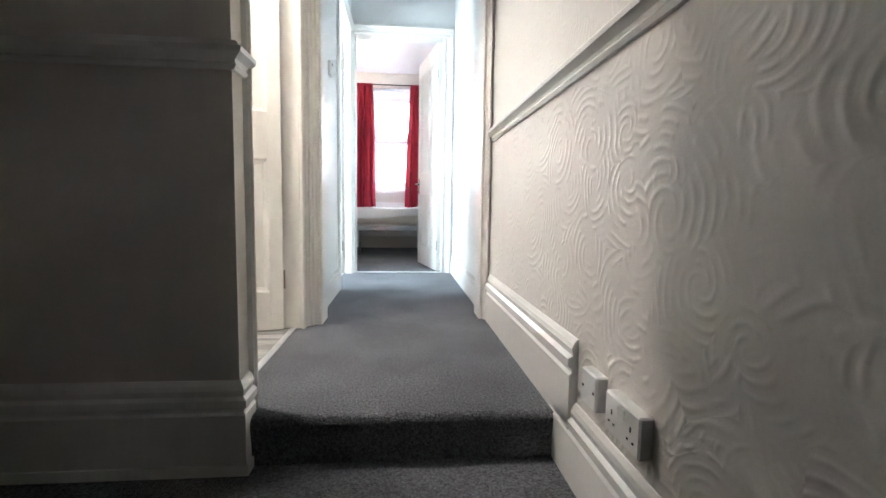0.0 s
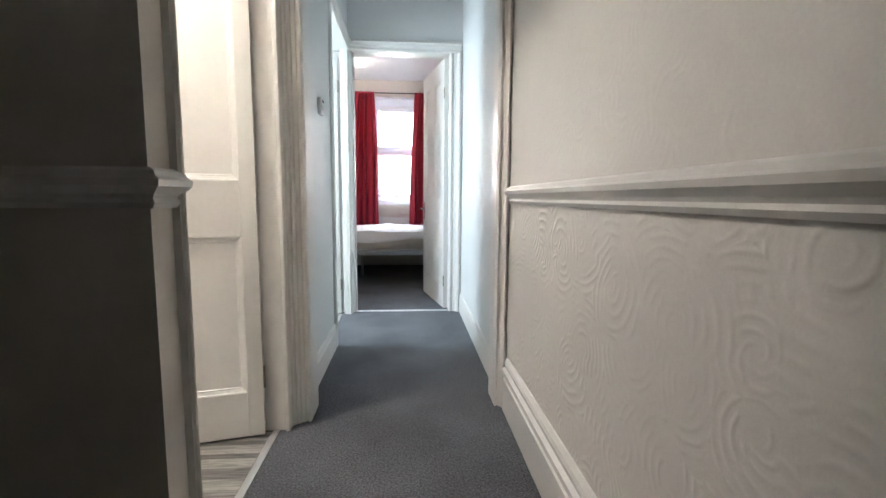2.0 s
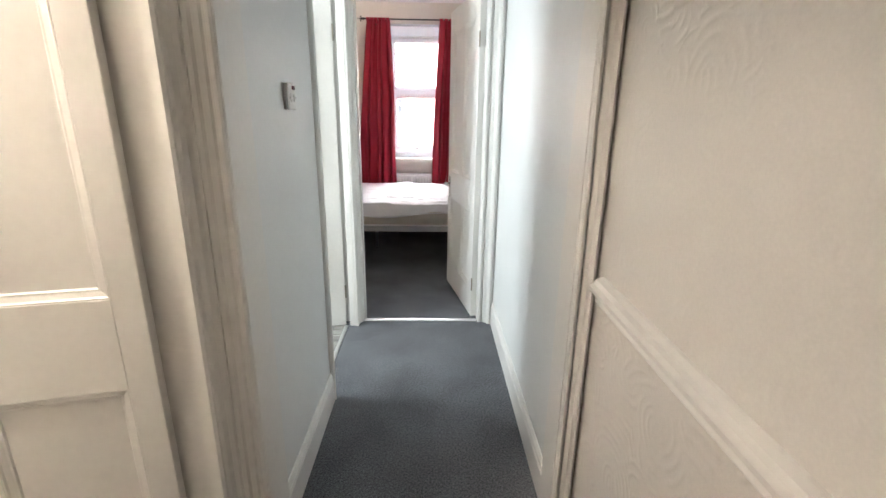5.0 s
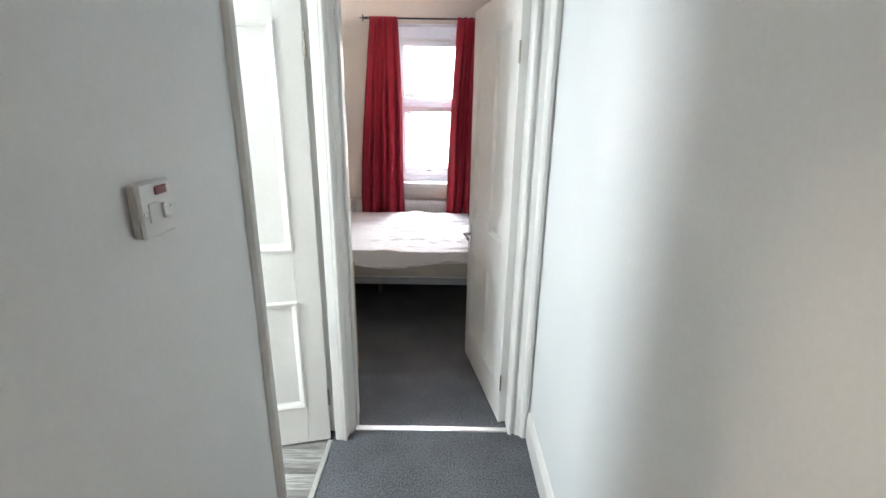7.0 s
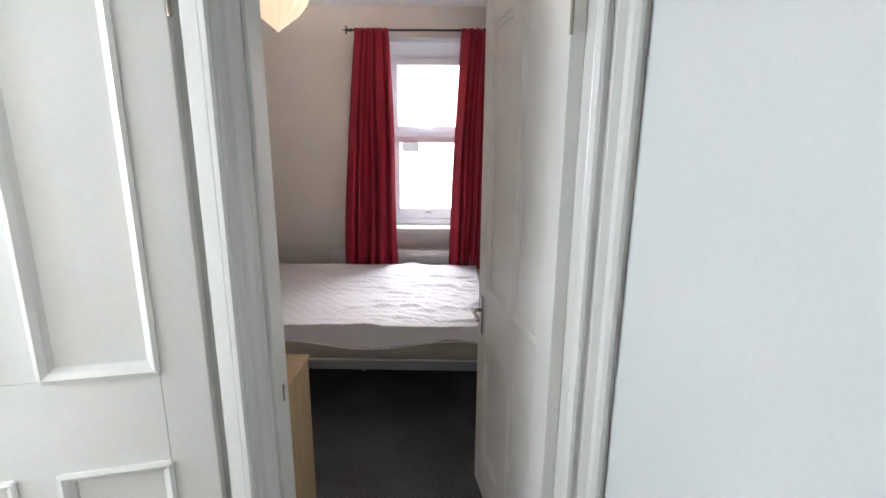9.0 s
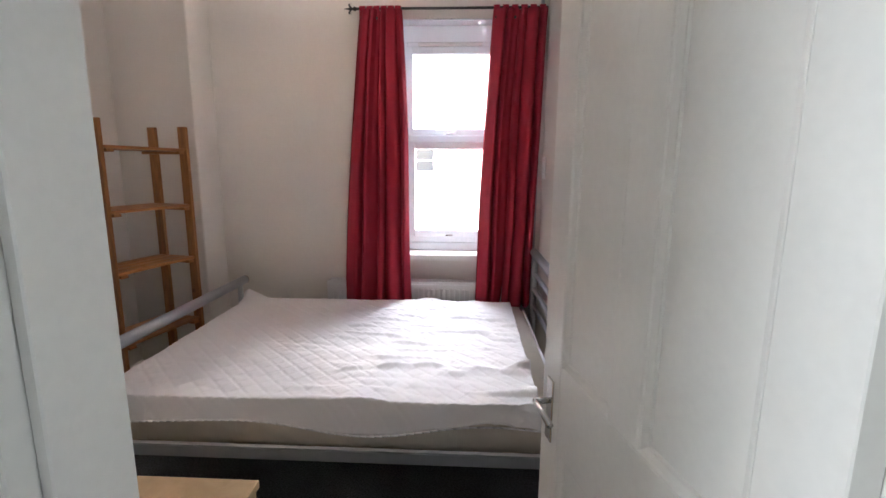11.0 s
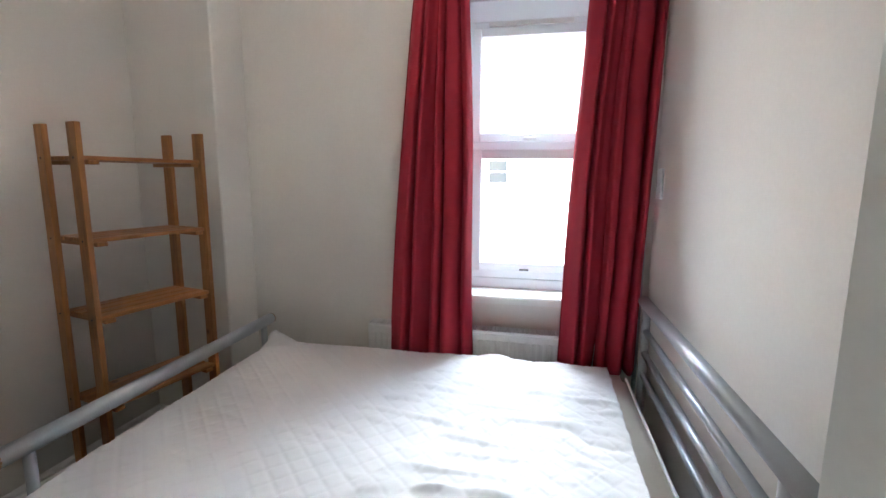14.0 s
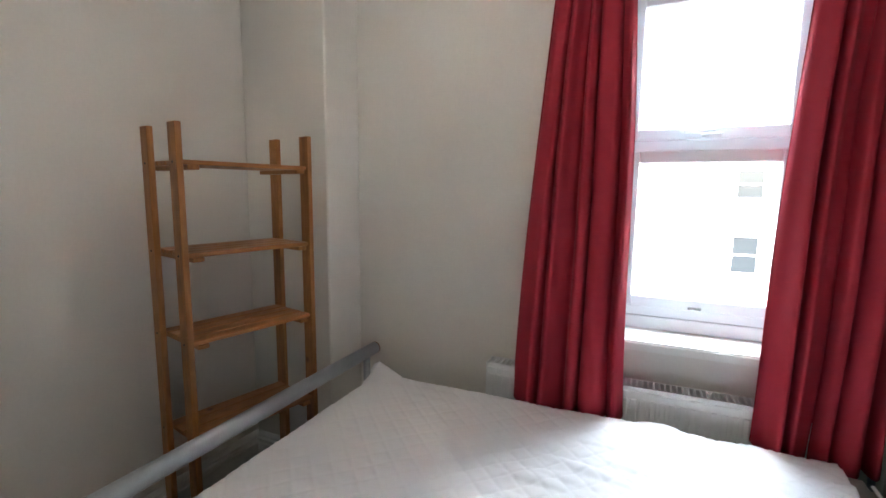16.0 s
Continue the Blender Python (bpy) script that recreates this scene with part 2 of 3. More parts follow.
# ---- mesh helpers ----
def finish(name, bm, material, parent=None, label="", smooth=False):
    me = bpy.data.meshes.new(name)
    bmesh.ops.recalc_face_normals(bm, faces=bm.faces)
    bm.to_mesh(me)
    bm.free()
    if smooth:
        me.polygons.foreach_set("use_smooth", [True] * len(me.polygons))
    me.materials.append(material)
    ob = new(name, me)
    if parent:
        ob.parent = parent
    if label:
        ob["label"] = label
    return ob


def part(name, bm, material, parent, label="", smooth=False):
    return finish(name, bm, material, parent, label, smooth)


def thing(name, x, y, z, label, category, group="", rz=0.0):
    ob = new(name)
    ob.empty_display_size = 0.05
    ob.matrix_world = pose(x, y, z, 0, 0, rz)
    return tagged(ob, label, category, group)


def box(x0, x1, y0, y1, z0, z1, bevel=0.0, bm=None, segs=1):
    bm = bm or bmesh.new()
    g = bmesh.ops.create_cube(bm, size=1)["verts"]
    for v in g:
        v.co = ((x0 + x1) / 2 + v.co.x * (x1 - x0), (y0 + y1) / 2 + v.co.y * (y1 - y0), (z0 + z1) / 2 + v.co.z * (z1 - z0))
    if bevel:
        es = {e for v in g for e in v.link_edges}
        bmesh.ops.bevel(bm, geom=list(es), offset=bevel, segments=segs, affect="EDGES")
    return bm


def sweep(profile, a, b, u, v, bm=None):
    """Extrude a closed profile of (u, v) points from a to b."""
    bm = bm or bmesh.new()
    a, b, u, v = Vector(a), Vector(b), Vector(u), Vector(v)
    r0 = [bm.verts.new(a + u * p + v * q) for p, q in profile]
    r1 = [bm.verts.new(b + u * p + v * q) for p, q in profile]
    n = len(profile)
    for i in range(n):
        bm.faces.new((r0[i], r0[(i + 1) % n], r1[(i + 1) % n], r1[i]))
    bm.faces.new(r0)
    bm.faces.new(r1[::-1])
    return bm


def tube(a, b, r, bm=None, n=16, r2=None):
    bm = bm or bmesh.new()
    a, b = Vector(a), Vector(b)
    d = b - a
    m = Matrix.Translation((a + b) / 2) @ d.to_track_quat("Z", "Y").to_matrix().to_4x4()
    bmesh.ops.create_cone(bm, cap_ends=True, segments=n, radius1=r, radius2=r if r2 is None else r2, depth=d.length, matrix=m)
    return bm


def ball(c, r, bm=None, sx=1, sy=1, sz=1):
    bm = bm or bmesh.new()
    bmesh.ops.create_uvsphere(bm, u_segments=14, v_segments=8, radius=r, matrix=Matrix.Translation(c) @ Matrix.Diagonal((sx, sy, sz, 1)))
    return bm


def smooth_by_angle(ob, deg=40):
    me = ob.data
    me.polygons.foreach_set("use_smooth", [True] * len(me.polygons))
    bm = bmesh.new()
    bm.from_mesh(me)
    for e in bm.edges:
        if len(e.link_faces) == 2 and e.calc_face_angle(0) > radians(deg):
            e.smooth = False
    bm.to_mesh(me)
    bm.free()
    return ob


def structure(name, bm, material, label, category="", parent=None):
    ob = finish(name, bm, material, parent)
    return tagged(ob, label, category or name.split("_")[0], kind="structure")


def mitred(profile, x0, y, xc, y1, z, k=1.0):
    """A moulding along a wall facing -y that turns round its corner at xc on to the return."""
    bm = bmesh.new()
    rings = []
    for at in range(3):
        ring = []
        for h, q in profile:
            p = ((x0, y - q, z + h * k), (xc + q, y - q, z + h * k), (xc + q, y1, z + h * k))[at]
            ring.append(bm.verts.new(p))
        rings.append(ring)
    n = len(profile)
    for a, c in zip(rings, rings[1:]):
        for i in range(n):
            bm.faces.new((a[i], a[(i + 1) % n], c[(i + 1) % n], c[i]))
    bm.faces.new(rings[0])
    bm.faces.new(rings[2][::-1])
    return bm


SKIRT = [(0, 0), (0, 0.02), (0.135, 0.02), (0.142, 0.014), (0.15, 0.014), (0.158, 0.024), (0.176, 0.024), (0.184, 0.013), (0.2, 0.016), (0.212, 0.012), (0.224, 0.004), (0.224, 0)]
SMALL_SKIRT = [(0, 0), (0, 0.016), (0.12, 0.016), (0.13, 0.011), (0.145, 0.013), (0.16, 0.004), (0.16, 0)]
DADO = [(0, 0), (0, 0.01), (0.01, 0.017), (0.018, 0.012), (0.026, 0.016), (0.04, 0.034), (0.052, 0.036), (0.058, 0.026), (0.068, 0.02), (0.074, 0.008), (0.074, 0)]
ARCH = [(0, 0), (0, 0.012), (0.006, 0.018), (0.014, 0.018), (0.019, 0.011), (0.027, 0.011), (0.033, 0.017), (0.05, 0.021), (0.056, 0.03), (0.066, 0.034), (0.076, 0.03), (0.082, 0.022), (0.09, 0.022), (0.09, 0)]

# ---- structure: stairs and hall ----
CEIL = 2.6
LOW = -0.145
structure("floor_hall", box(-0.53, 0.66, 1.42, 4.4, -0.16, 0, 0), M_CARPET, "dark grey cut-pile carpet in the hall", "floor")
# carpeted nosing: rounded front over the riser
bm = sweep([(-0.0848, 0), (0.02, -0.0005), (0.034, -0.007), (0.043, -0.024), (0.04, -0.05), (0.032, -0.08), (0.03, -0.17), (-0.0848, -0.17)], (-0.53, 1.335, 0), (0.477, 1.335, 0), (0, -1, 0), (0, 0, 1))
smooth_by_angle(structure("step_top", bm, M_CARPET, "carpeted top step with rounded worn nosing", "step"))
structure("floor_landing", box(-2.25, 0.62, 0.74, 1.42, LOW - 0.1, LOW), M_CARPET, "dark grey carpeted half landing below the hall", "floor")
for i in range(1, 9):
    y1 = 0.99 - 0.25 * i
    structure("step_%d" % i, box(-0.75, 0.62, y1 - 0.25, y1, LOW - 0.17 * i - 0.1, LOW - 0.17 * i, 0.01), M_CARPET, "carpeted stair step", "step")
    structure("riser_%d" % i, box(-0.75, 0.62, y1 - 0.02 + 0.001, y1 + 0.012, LOW - 0.17 * i, LOW - 0.17 * (i - 1) - 0.1 if i > 1 else LOW - 0.1), M_CARPET, "carpeted stair riser", "step")
structure("floor_stair_foot", box(-0.75, 0.62, -3.1, -1.25, LOW - 1.56, LOW - 1.46), M_CARPET, "carpet at the foot of the stairs", "floor")

# right-hand wall: embossed paper under and over the dado rail
structure("wall_stair_lower", box(0.478, 0.64, -3.1, 2.46, LOW - 1.5, 1.0), M_PAPER, "off-white wall with embossed swirl paper under a dado rail", "wall")
structure("wall_stair_upper", box(0.478, 0.64, -3.1, 2.46, 1.0, 2.6), M_PAPER2, "off-white wall with fine embossed paper over a dado rail", "wall")
structure("wall_hall_east", box(0.475, 0.64, 2.46, 4.32, -0.1, CEIL), M_WALL, "smooth white painted hall wall", "wall")
# wall facing the stairs and its return
structure("wall_landing", box(-2.25, -0.445, 1.279, 1.386, LOW - 0.1, CEIL), M_CREAM, "smooth off-white wall facing the stairs", "wall")
structure("wall_stair_west", box(-0.9, -0.75, -3.1, 0.72, LOW - 1.5, CEIL), M_PAPER2, "papered side wall of the stairwell", "wall")
structure("wall_landing_south", box(-2.25, -0.75, 0.60, 0.735, LOW - 1.5, CEIL), M_PAPER2, "papered wall at the back of the landing", "wall")
structure("wall_landing_west", box(-2.4, -2.25, 0.6, 1.53, LOW - 0.1, CEIL), M_PAPER2, "papered end wall of the landing", "wall")
structure("wall_stair_south", box(-0.9, 0.64, -3.25, -3.1, LOW - 1.5, CEIL), M_PAPER2, "papered wall at the foot of the stairs", "wall")
structure("wall_kitchen_door_head", box(-0.60, -0.49, 1.387, 2.37, 2.12, CEIL), M_PAPER2, "papered wall over the kitchen door", "wall")
structure("ceiling_hall", box(-2.4, 0.64, -3.25, 4.44, CEIL, CEIL + 0.1), M_CEIL, "white painted ceiling", "ceiling")

# skirting and dado of the stair wall
smooth = lambda ob: smooth_by_angle(ob, 50)
bm = sweep(SKIRT, (0.478, 1.17, 0.004), (0.478, 2.405, 0.004), (0, 0, 1.12), (-1.2, 0, 0))
structure("baseboard_upper", bm, M_GLOSS, "tall white moulded skirting board, chipped at its end")
bm = sweep(SKIRT, (0.478, -0.3, LOW), (0.478, 1.30, LOW), (0, 0, 1), (-1, 0, 0))
structure("baseboard_lower", bm, M_GLOSS, "white moulded skirting board beside the landing, chipped")
bm = sweep(DADO, (0.478, -3.0, 0.955), (0.478, 2.405, 0.955), (0, 0, 1), (-1, 0, 0))
structure("trim_dado", bm, M_GLOSS, "white moulded dado rail along the papered wall", "dado rail")
structure("trim_dado_return", mitred(DADO, -2.25, 1.279, -0.445, 1.372, 0.955), M_GLOSS, "white moulded dado rail returning round the wall corner", "dado rail")
bm = mitred(SKIRT, -2.25, 1.279, -0.445, 1.353, LOW + 0.03, 1.05)
box(-2.25, -0.419, 1.253, 1.353, LOW, LOW + 0.03, bm=bm)
structure("baseboard_landing", bm, M_GLOSS, "white moulded skirting turning round the wall corner")


def architrave_v(name, x, y, z0, z1, u, v, label="white gloss moulded door architrave", prof=ARCH):
    return structure(name, sweep(prof, (x, y, z0), (x, y, z1), u, v), M_GLOSS, label, "architrave")


# kitchen doorway (in the west wall of the hall)
architrave_v("trim_kitchen_1", -0.445, 1.388, 0, 2.12, (0, -0.36, 0), (0.7, 0, 0))
architrave_v("trim_kitchen_2", -0.49, 2.275, 0, 2.12, (0, 1, 0), (1, 0, 0))
structure("trim_kitchen_head", sweep(ARCH, (-0.49, 1.39, 2.12), (-0.49, 2.365, 2.12), (0, 0, 1), (1, 0, 0)), M_GLOSS, "white gloss moulded door architrave head", "architrave")
structure("jamb_kitchen_1", box(-0.61, -0.447, 1.387, 1.41, 0, 2.12, 0.003), M_GLOSS, "white gloss door lining", "door frame")
structure("jamb_kitchen_2", box(-0.61, -0.492, 2.285, 2.37, 0, 2.12, 0.003), M_GLOSS, "white gloss door lining", "door frame")

# cased opening across the hall
structure("wall_casing_west", box(-0.60, -0.418, 2.37, 2.50, 0, CEIL), M_WALL, "white wall stub behind the casing", "wall")
structure("jamb_casing_west", box(-0.418, -0.400, 2.362, 2.512, 0, 2.3, 0.003), M_GLOSS, "white gloss casing of the hall opening", "casing")
architrave_v("trim_casing_west", -0.402, 2.37, 0, 2.3, (-0.75, 0, 0), (0, -1, 0), "white gloss moulded casing")
structure("jamb_casing_east", box(0.423, 0.474, 2.475, 2.605, 0, 2.3, 0.003), M_GLOSS, "white gloss casing of the hall opening", "casing")
architrave_v("trim_casing_east", 0.425, 2.475, 0, 2.3, (0.54, 0, 0), (0, -1.3, 0), "cream gloss moulded casing with a gap at the wall")
structure("wall_casing_head", box(-0.60, 0.49, 2.40, 2.50, 2.3, CEIL), M_WALL, "white wall over the hall opening", "wall")
structure("trim_casing_head", sweep(ARCH, (-0.47, 2.40, 2.3), (0.48, 2.40, 2.3), (0, 0, 1), (0, -1, 0)), M_GLOSS, "white gloss moulded casing head", "casing")

# second part of the hall
structure("wall_hall_west", box(-0.60, -0.46, 2.50, 3.385, -0.1, CEIL), M_WALL, "smooth white painted hall wall", "wall")
structure("wall_bath_head", box(-0.60, -0.46, 3.385, 4.32, 2.14, CEIL), M_WALL, "white wall over the bathroom door", "wall")
BEAD = [(0, 0), (0, 0.006), (0.008, 0.018), (0.02, 0.022), (0.03, 0.016), (0.036, 0.006), (0.036, 0)]
architrave_v("trim_bath_1", -0.46, 3.398, 0, 2.14, (0, -1, 0), (1, 0, 0), "white gloss rounded edge bead", BEAD)
structure("jamb_bath_1", box(-0.61, -0.462, 3.386, 3.404, 0, 2.14, 0.003), M_GLOSS, "white gloss door lining", "door frame")
architrave_v("trim_bath_2", -0.47, 4.218, 0, 2.14, (0, 1, 0), (1, 0, 0))
structure("jamb_bath_2", box(-0.512, -0.472, 4.222, 4.318, 0, 2.14, 0.003), M_GLOSS, "white gloss door lining", "door frame")
structure("jamb_bath_3", box(-0.61, -0.513, 4.29, 4.317, 0, 2.14, 0.003), M_GLOSS, "white gloss door lining behind the hinges", "door frame")
structure("trim_bath_head", sweep(ARCH, (-0.46, 3.37, 2.14), (-0.46, 4.28, 2.14), (0, 0, 1), (1, 0, 0)), M_GLOSS, "white gloss moulded architrave head", "architrave")
structure("baseboard_hall_east", sweep(SMALL_SKIRT, (0.475, 2.607, 0), (0.475, 4.285, 0), (0, 0, 1), (-1, 0, 0)), M_GLOSS, "white moulded skirting board")
structure("baseboard_hall_west", sweep(SMALL_SKIRT, (-0.46, 2.515, 0), (-0.46, 3.361, 0), (0, 0, 1), (1, 0, 0)), M_GLOSS, "white moulded skirting board")

# bedroom doorway in the north wall of the hall
structure("wall_bedroom_south_1", box(-2.3, -0.448, 4.32, 4.44, -0.1, CEIL), M_CREAM, "cream painted bedroom wall", "wall")
structure("wall_bedroom_south_2", box(0.385, 0.64, 4.32, 4.44, -0.1, CEIL), M_WALL, "white painted wall beside the bedroom door", "wall")
structure("wall_bedroom_south_head", box(-0.448, 0.385, 4.32, 4.44, 2.16, CEIL), M_WALL, "white painted wall over the bedroom door", "wall")
structure("wall_hall_north_patch", box(-0.60, -0.449, 4.314, 4.319, 2.1, CEIL), M_WALL, "white painted hall end wall", "wall")
structure("jamb_bedroom_1", box(-0.447, -0.43, 4.30, 4.45, 0, 2.15, 0.003), M_GLOSS, "white gloss door lining", "door frame")
structure("jamb_bedroom_2", box(0.368, 0.384, 4.30, 4.45, 0, 2.15, 0.003), M_GLOSS, "white gloss door lining", "door frame")
structure("jamb_bedroom_head", box(-0.447, 0.384, 4.30, 4.45, 2.15, 2.166, 0.003), M_GLOSS, "white gloss door lining", "door frame")
structure("jamb_bedroom_stop", box(-0.43, -0.416, 4.33, 4.36, 0, 2.15, 0.002), M_GLOSS, "white gloss door stop", "door frame")
architrave_v("trim_bedroom_1", -0.432, 4.31, 0, 2.15, (-0.9, 0, 0), (0, -1.6, 0))
architrave_v("trim_bedroom_2", 0.37, 4.31, 0, 2.15, (1.155, 0, 0), (0, -1.6, 0))
structure("trim_bedroom_head", sweep(ARCH, (-0.52, 4.31, 2.15), (0.46, 4.31, 2.15), (0, 0, 1), (0, -1.6, 0)), M_GLOSS, "white gloss moulded architrave head", "architrave")
structure("strike_plate", box(-0.43, -0.4288, 4.405, 4.417, 0.82, 0.87), M_BRASS, "dull metal strike plate in the door lining", "strike plate")
structure("threshold_bedroom", box(-0.428, 0.366, 4.30, 4.335, -0.02, 0.006, 0.003), M_ALU, "worn silver metal carpet strip at the bedroom door", "threshold")
structure("threshold_kitchen", box(-0.545, -0.518, 1.411, 2.285, -0.02, 0.006, 0.003), M_ALU, "pale metal strip between carpet and vinyl", "threshold")
structure("threshold_bath", box(-0.55, -0.525, 3.405, 4.222, -0.02, 0.006, 0.003), M_ALU, "pale metal strip between carpet and vinyl", "threshold")

# kitchen and bathroom shells
structure("floor_kitchen", box(-2.7, -0.53, 1.387, 2.9, -0.12, -0.006), M_JOINT, "grey striped vinyl floor of the kitchen", "floor")
structure("wall_kitchen_west", box(-2.8, -2.7, 1.37, 3.0, -0.1, CEIL), M_CREAM, "cream kitchen wall", "wall")
structure("wall_kitchen_north", box(-2.7, -0.6, 2.9, 3.0, -0.1, CEIL), M_CREAM, "cream wall between kitchen and bathroom", "wall")
structure("wall_kitchen_south", box(-2.7, -0.612, 1.387, 1.40, -0.1, CEIL), M_CREAM, "cream kitchen wall", "wall")
structure("wall_kitchen_east", box(-0.63, -0.605, 2.37, 2.9, -0.1, CEIL), M_CREAM, "cream kitchen wall", "wall")
structure("ceiling_kitchen", box(-2.8, -2.4, 1.4, 4.44, CEIL, CEIL + 0.1), M_CEIL, "white painted ceiling", "ceiling")
structure("floor_bath", box(-2.3, -0.53, 3.0, 4.32, -0.12, -0.006), M_JOINT, "grey striped vinyl floor of the bathroom", "floor")
structure("wall_bath_west", box(-2.4, -2.3, 3.0, 4.32, -0.1, CEIL), M_WALL, "white bathroom wall", "wall")

# ---- bedroom shell ----
WY = 7.06
RX = 0.47
structure("floor_bedroom", box(-2.3, 0.5, 4.4, WY + 0.1, -0.12, 0.0), M_CARPET, "dark grey carpet in the bedroom", "floor")
structure("wall_bedroom_west", box(-2.34, -2.21, 4.44, WY + 0.3, -0.1, CEIL), M_CREAM, "cream painted bedroom wall", "wall")
structure("wall_bedroom_pier", box(-2.21, -1.705, 6.80, WY, -0.1, CEIL, 0.006), M_CREAM, "cream painted boxed-out pier in the corner", "wall")
structure("wall_bedroom_east", box(RX, 0.64, 4.44, WY + 0.3, -0.1, CEIL), M_CREAM, "cream painted bedroom wall", "wall")
WX0, WX1, WZ0, WZ1 = -0.50, 0.22, 0.84, 2.38
bm = box(-2.21, WX0, WY, WY + 0.3, -0.1, CEIL)
box(WX1, RX, WY, WY + 0.3, -0.1, CEIL, bm=bm)
box(WX0, WX1, WY, WY + 0.3, -0.1, WZ0, bm=bm)
box(WX0, WX1, WY, WY + 0.3, WZ1, CEIL, bm=bm)
structure("wall_bedroom_north", bm, M_CREAM, "cream painted window wall", "wall")
structure("ceiling_bedroom", box(-2.34, 0.64, 4.44, WY + 0.3, CEIL, CEIL + 0.1), M_CEIL, "white painted bedroom ceiling", "ceiling")
structure("baseboard_bedroom_west", sweep(SKIRT, (-2.21, 4.44, 0), (-2.21, 6.80, 0), (0, 0, 0.7), (1, 0, 0)), M_GLOSS, "cream gloss skirting board")
structure("baseboard_bedroom_pier", sweep(SKIRT, (-2.19, 6.80, 0), (-1.70, 6.80, 0), (0, 0, 0.7), (0, -1, 0)), M_GLOSS, "cream gloss skirting board")


# ---- doors ----
def panel_door(name, x, y, rz, label, w=0.74, h=2.08, flip=1, bolection=False, rows=((0.22, 0.76), (1.0, 1.93)), handle=True, hinges=True, cols=None):
    """Four-panel door: hinge edge at the origin, leaf along +x, thickness centred on y."""
    d = tagged(thing(name, x, y, 0.008, label, "door", rz=rz), kind="structure")
    th, st, mu = 0.04, 0.105, 0.095
    t = th / 2
    cols = cols or ((st, (w - mu) / 2), ((w + mu) / 2, w - st))
    s0, s1 = cols[0][0], cols[1][1]
    for a, b in ((0, s0), (s1, w)):
        part("stile", box(a, b, -t, t, 0, h, 0.002), M_GLOSS, d)
    zs = [0, *[z for r in rows for z in r], h]
    for i in range(0, len(zs), 2):
        part("rail", box(s0 + 0.0005, s1 - 0.0005, -t + 0.0005, t - 0.0005, zs[i], zs[i + 1], 0.0015), M_GLOSS, d)
    for z0, z1 in rows:
        part("muntin", box(cols[0][1], cols[1][0], -t + 0.0005, t - 0.0005, z0 + 0.0005, z1 - 0.0005, 0.0015), M_GLOSS, d)
        for a, b in cols:
            part("panel", box(a + 0.0005, b - 0.0005, -0.007, 0.007, z0 + 0.0005, z1 - 0.0005), M_GLOSS, d)
            for s in (-1, 1):
                if bolection:
                    prof = [(0.004, 0.007), (0.004, t + 0.006), (-0.006, t + 0.009), (-0.013, t + 0.005), (-0.019, t + 0.001), (-0.024, 0.012), (-0.028, 0.007)]
                else:
                    prof = [(0, 0.007), (0, t - 0.001), (-0.003, t - 0.001), (-0.006, t - 0.005), (-0.017, 0.011), (-0.021, 0.011), (-0.024, 0.007)]
                pf = [(-p, q) for p, q in prof]
                bm = bmesh.new()
                for (p0, p1, u) in (((a, 0, z0), (a, 0, z1), (1, 0, 0)), ((b, 0, z0), (b, 0, z1), (-1, 0, 0)),
                                    ((a, 0, z0), (b, 0, z0), (0, 0, 1)), ((a, 0, z1), (b, 0, z1), (0, 0, -1))):
                    sweep(pf, p0, p1, u, (0, s, 0), bm)
                part("panel_moulding", bm, M_GLOSS, d)
    if handle:
        for s in (-1, 1):
            pl = part("handle_plate", box(w - 0.075, w - 0.035, s * t, s * (t + 0.005), 0.75, 0.92, 0.003), M_CHROME, d, "satin chrome plate")
            bm = tube((w - 0.055, s * t, 0.86), (w - 0.055, s * (t + 0.045), 0.86), 0.008)
            tube((w - 0.05, s * (t + 0.04), 0.86), (w - 0.165, s * (t + 0.045), 0.858), 0.008, bm)
            part("lever", bm, M_CHROME, pl, "chrome lever handle", True)
    if hinges:
        for z in (0.2, 1.80):
            part("hinge", tube((-0.005, flip * t, z), (-0.005, flip * t, z + 0.09), 0.0045), M_BRASS, d, "steel butt hinge")
    return d


panel_door("door_kitchen", -0.57, 2.262, 180 + 13.5, "cream gloss four-panel door standing open into the kitchen", w=0.79, rows=((0.185, 0.815), (1.03, 1.93)), handle=False, cols=((0.06, 0.335), (0.44, 0.71)))
panel_door("door_bath", -0.543, 4.243, 180 + 14, "white gloss four-panel door standing open into the bathroom", w=0.78, bolection=True, rows=((0.205, 0.765), (1.01, 1.93)), cols=((0.105, 0.35), (0.44, 0.675)))
panel_door("door_bedroom", 0.348, 4.375, 101.2, "white gloss four-panel door with chrome lever, standing open", w=0.765, h=2.13, flip=1, bolection=False, rows=((0.2, 0.75), (0.965, 1.98)))


# ---- hall fittings ----
sw = thing("fused_switch", -0.46, 3.01, 1.465, "white fused switch with red neon on a surface box", "switch")
part("back_box", box(-0.001, 0.0105, -0.041, 0.041, -0.043, 0.043, 0.003), M_PLASTIC, sw)
part("face_plate", box(0.0106, 0.02, -0.043, 0.043, -0.045, 0.045, 0.004), M_PLASTIC, sw)
part("neon", box(0.02, 0.0225, -0.005, 0.026, 0.022, 0.036, 0.001), M_NEON, sw, "dark red neon lens")
part("rocker", box(0.02, 0.0245, 0.008, 0.020, -0.018, 0.008, 0.002), M_PLASTIC, sw)
part("fuse_carrier", box(0.02, 0.0225, -0.026, -0.004, -0.02, 0.012, 0.001), M_PLASTIC, sw)
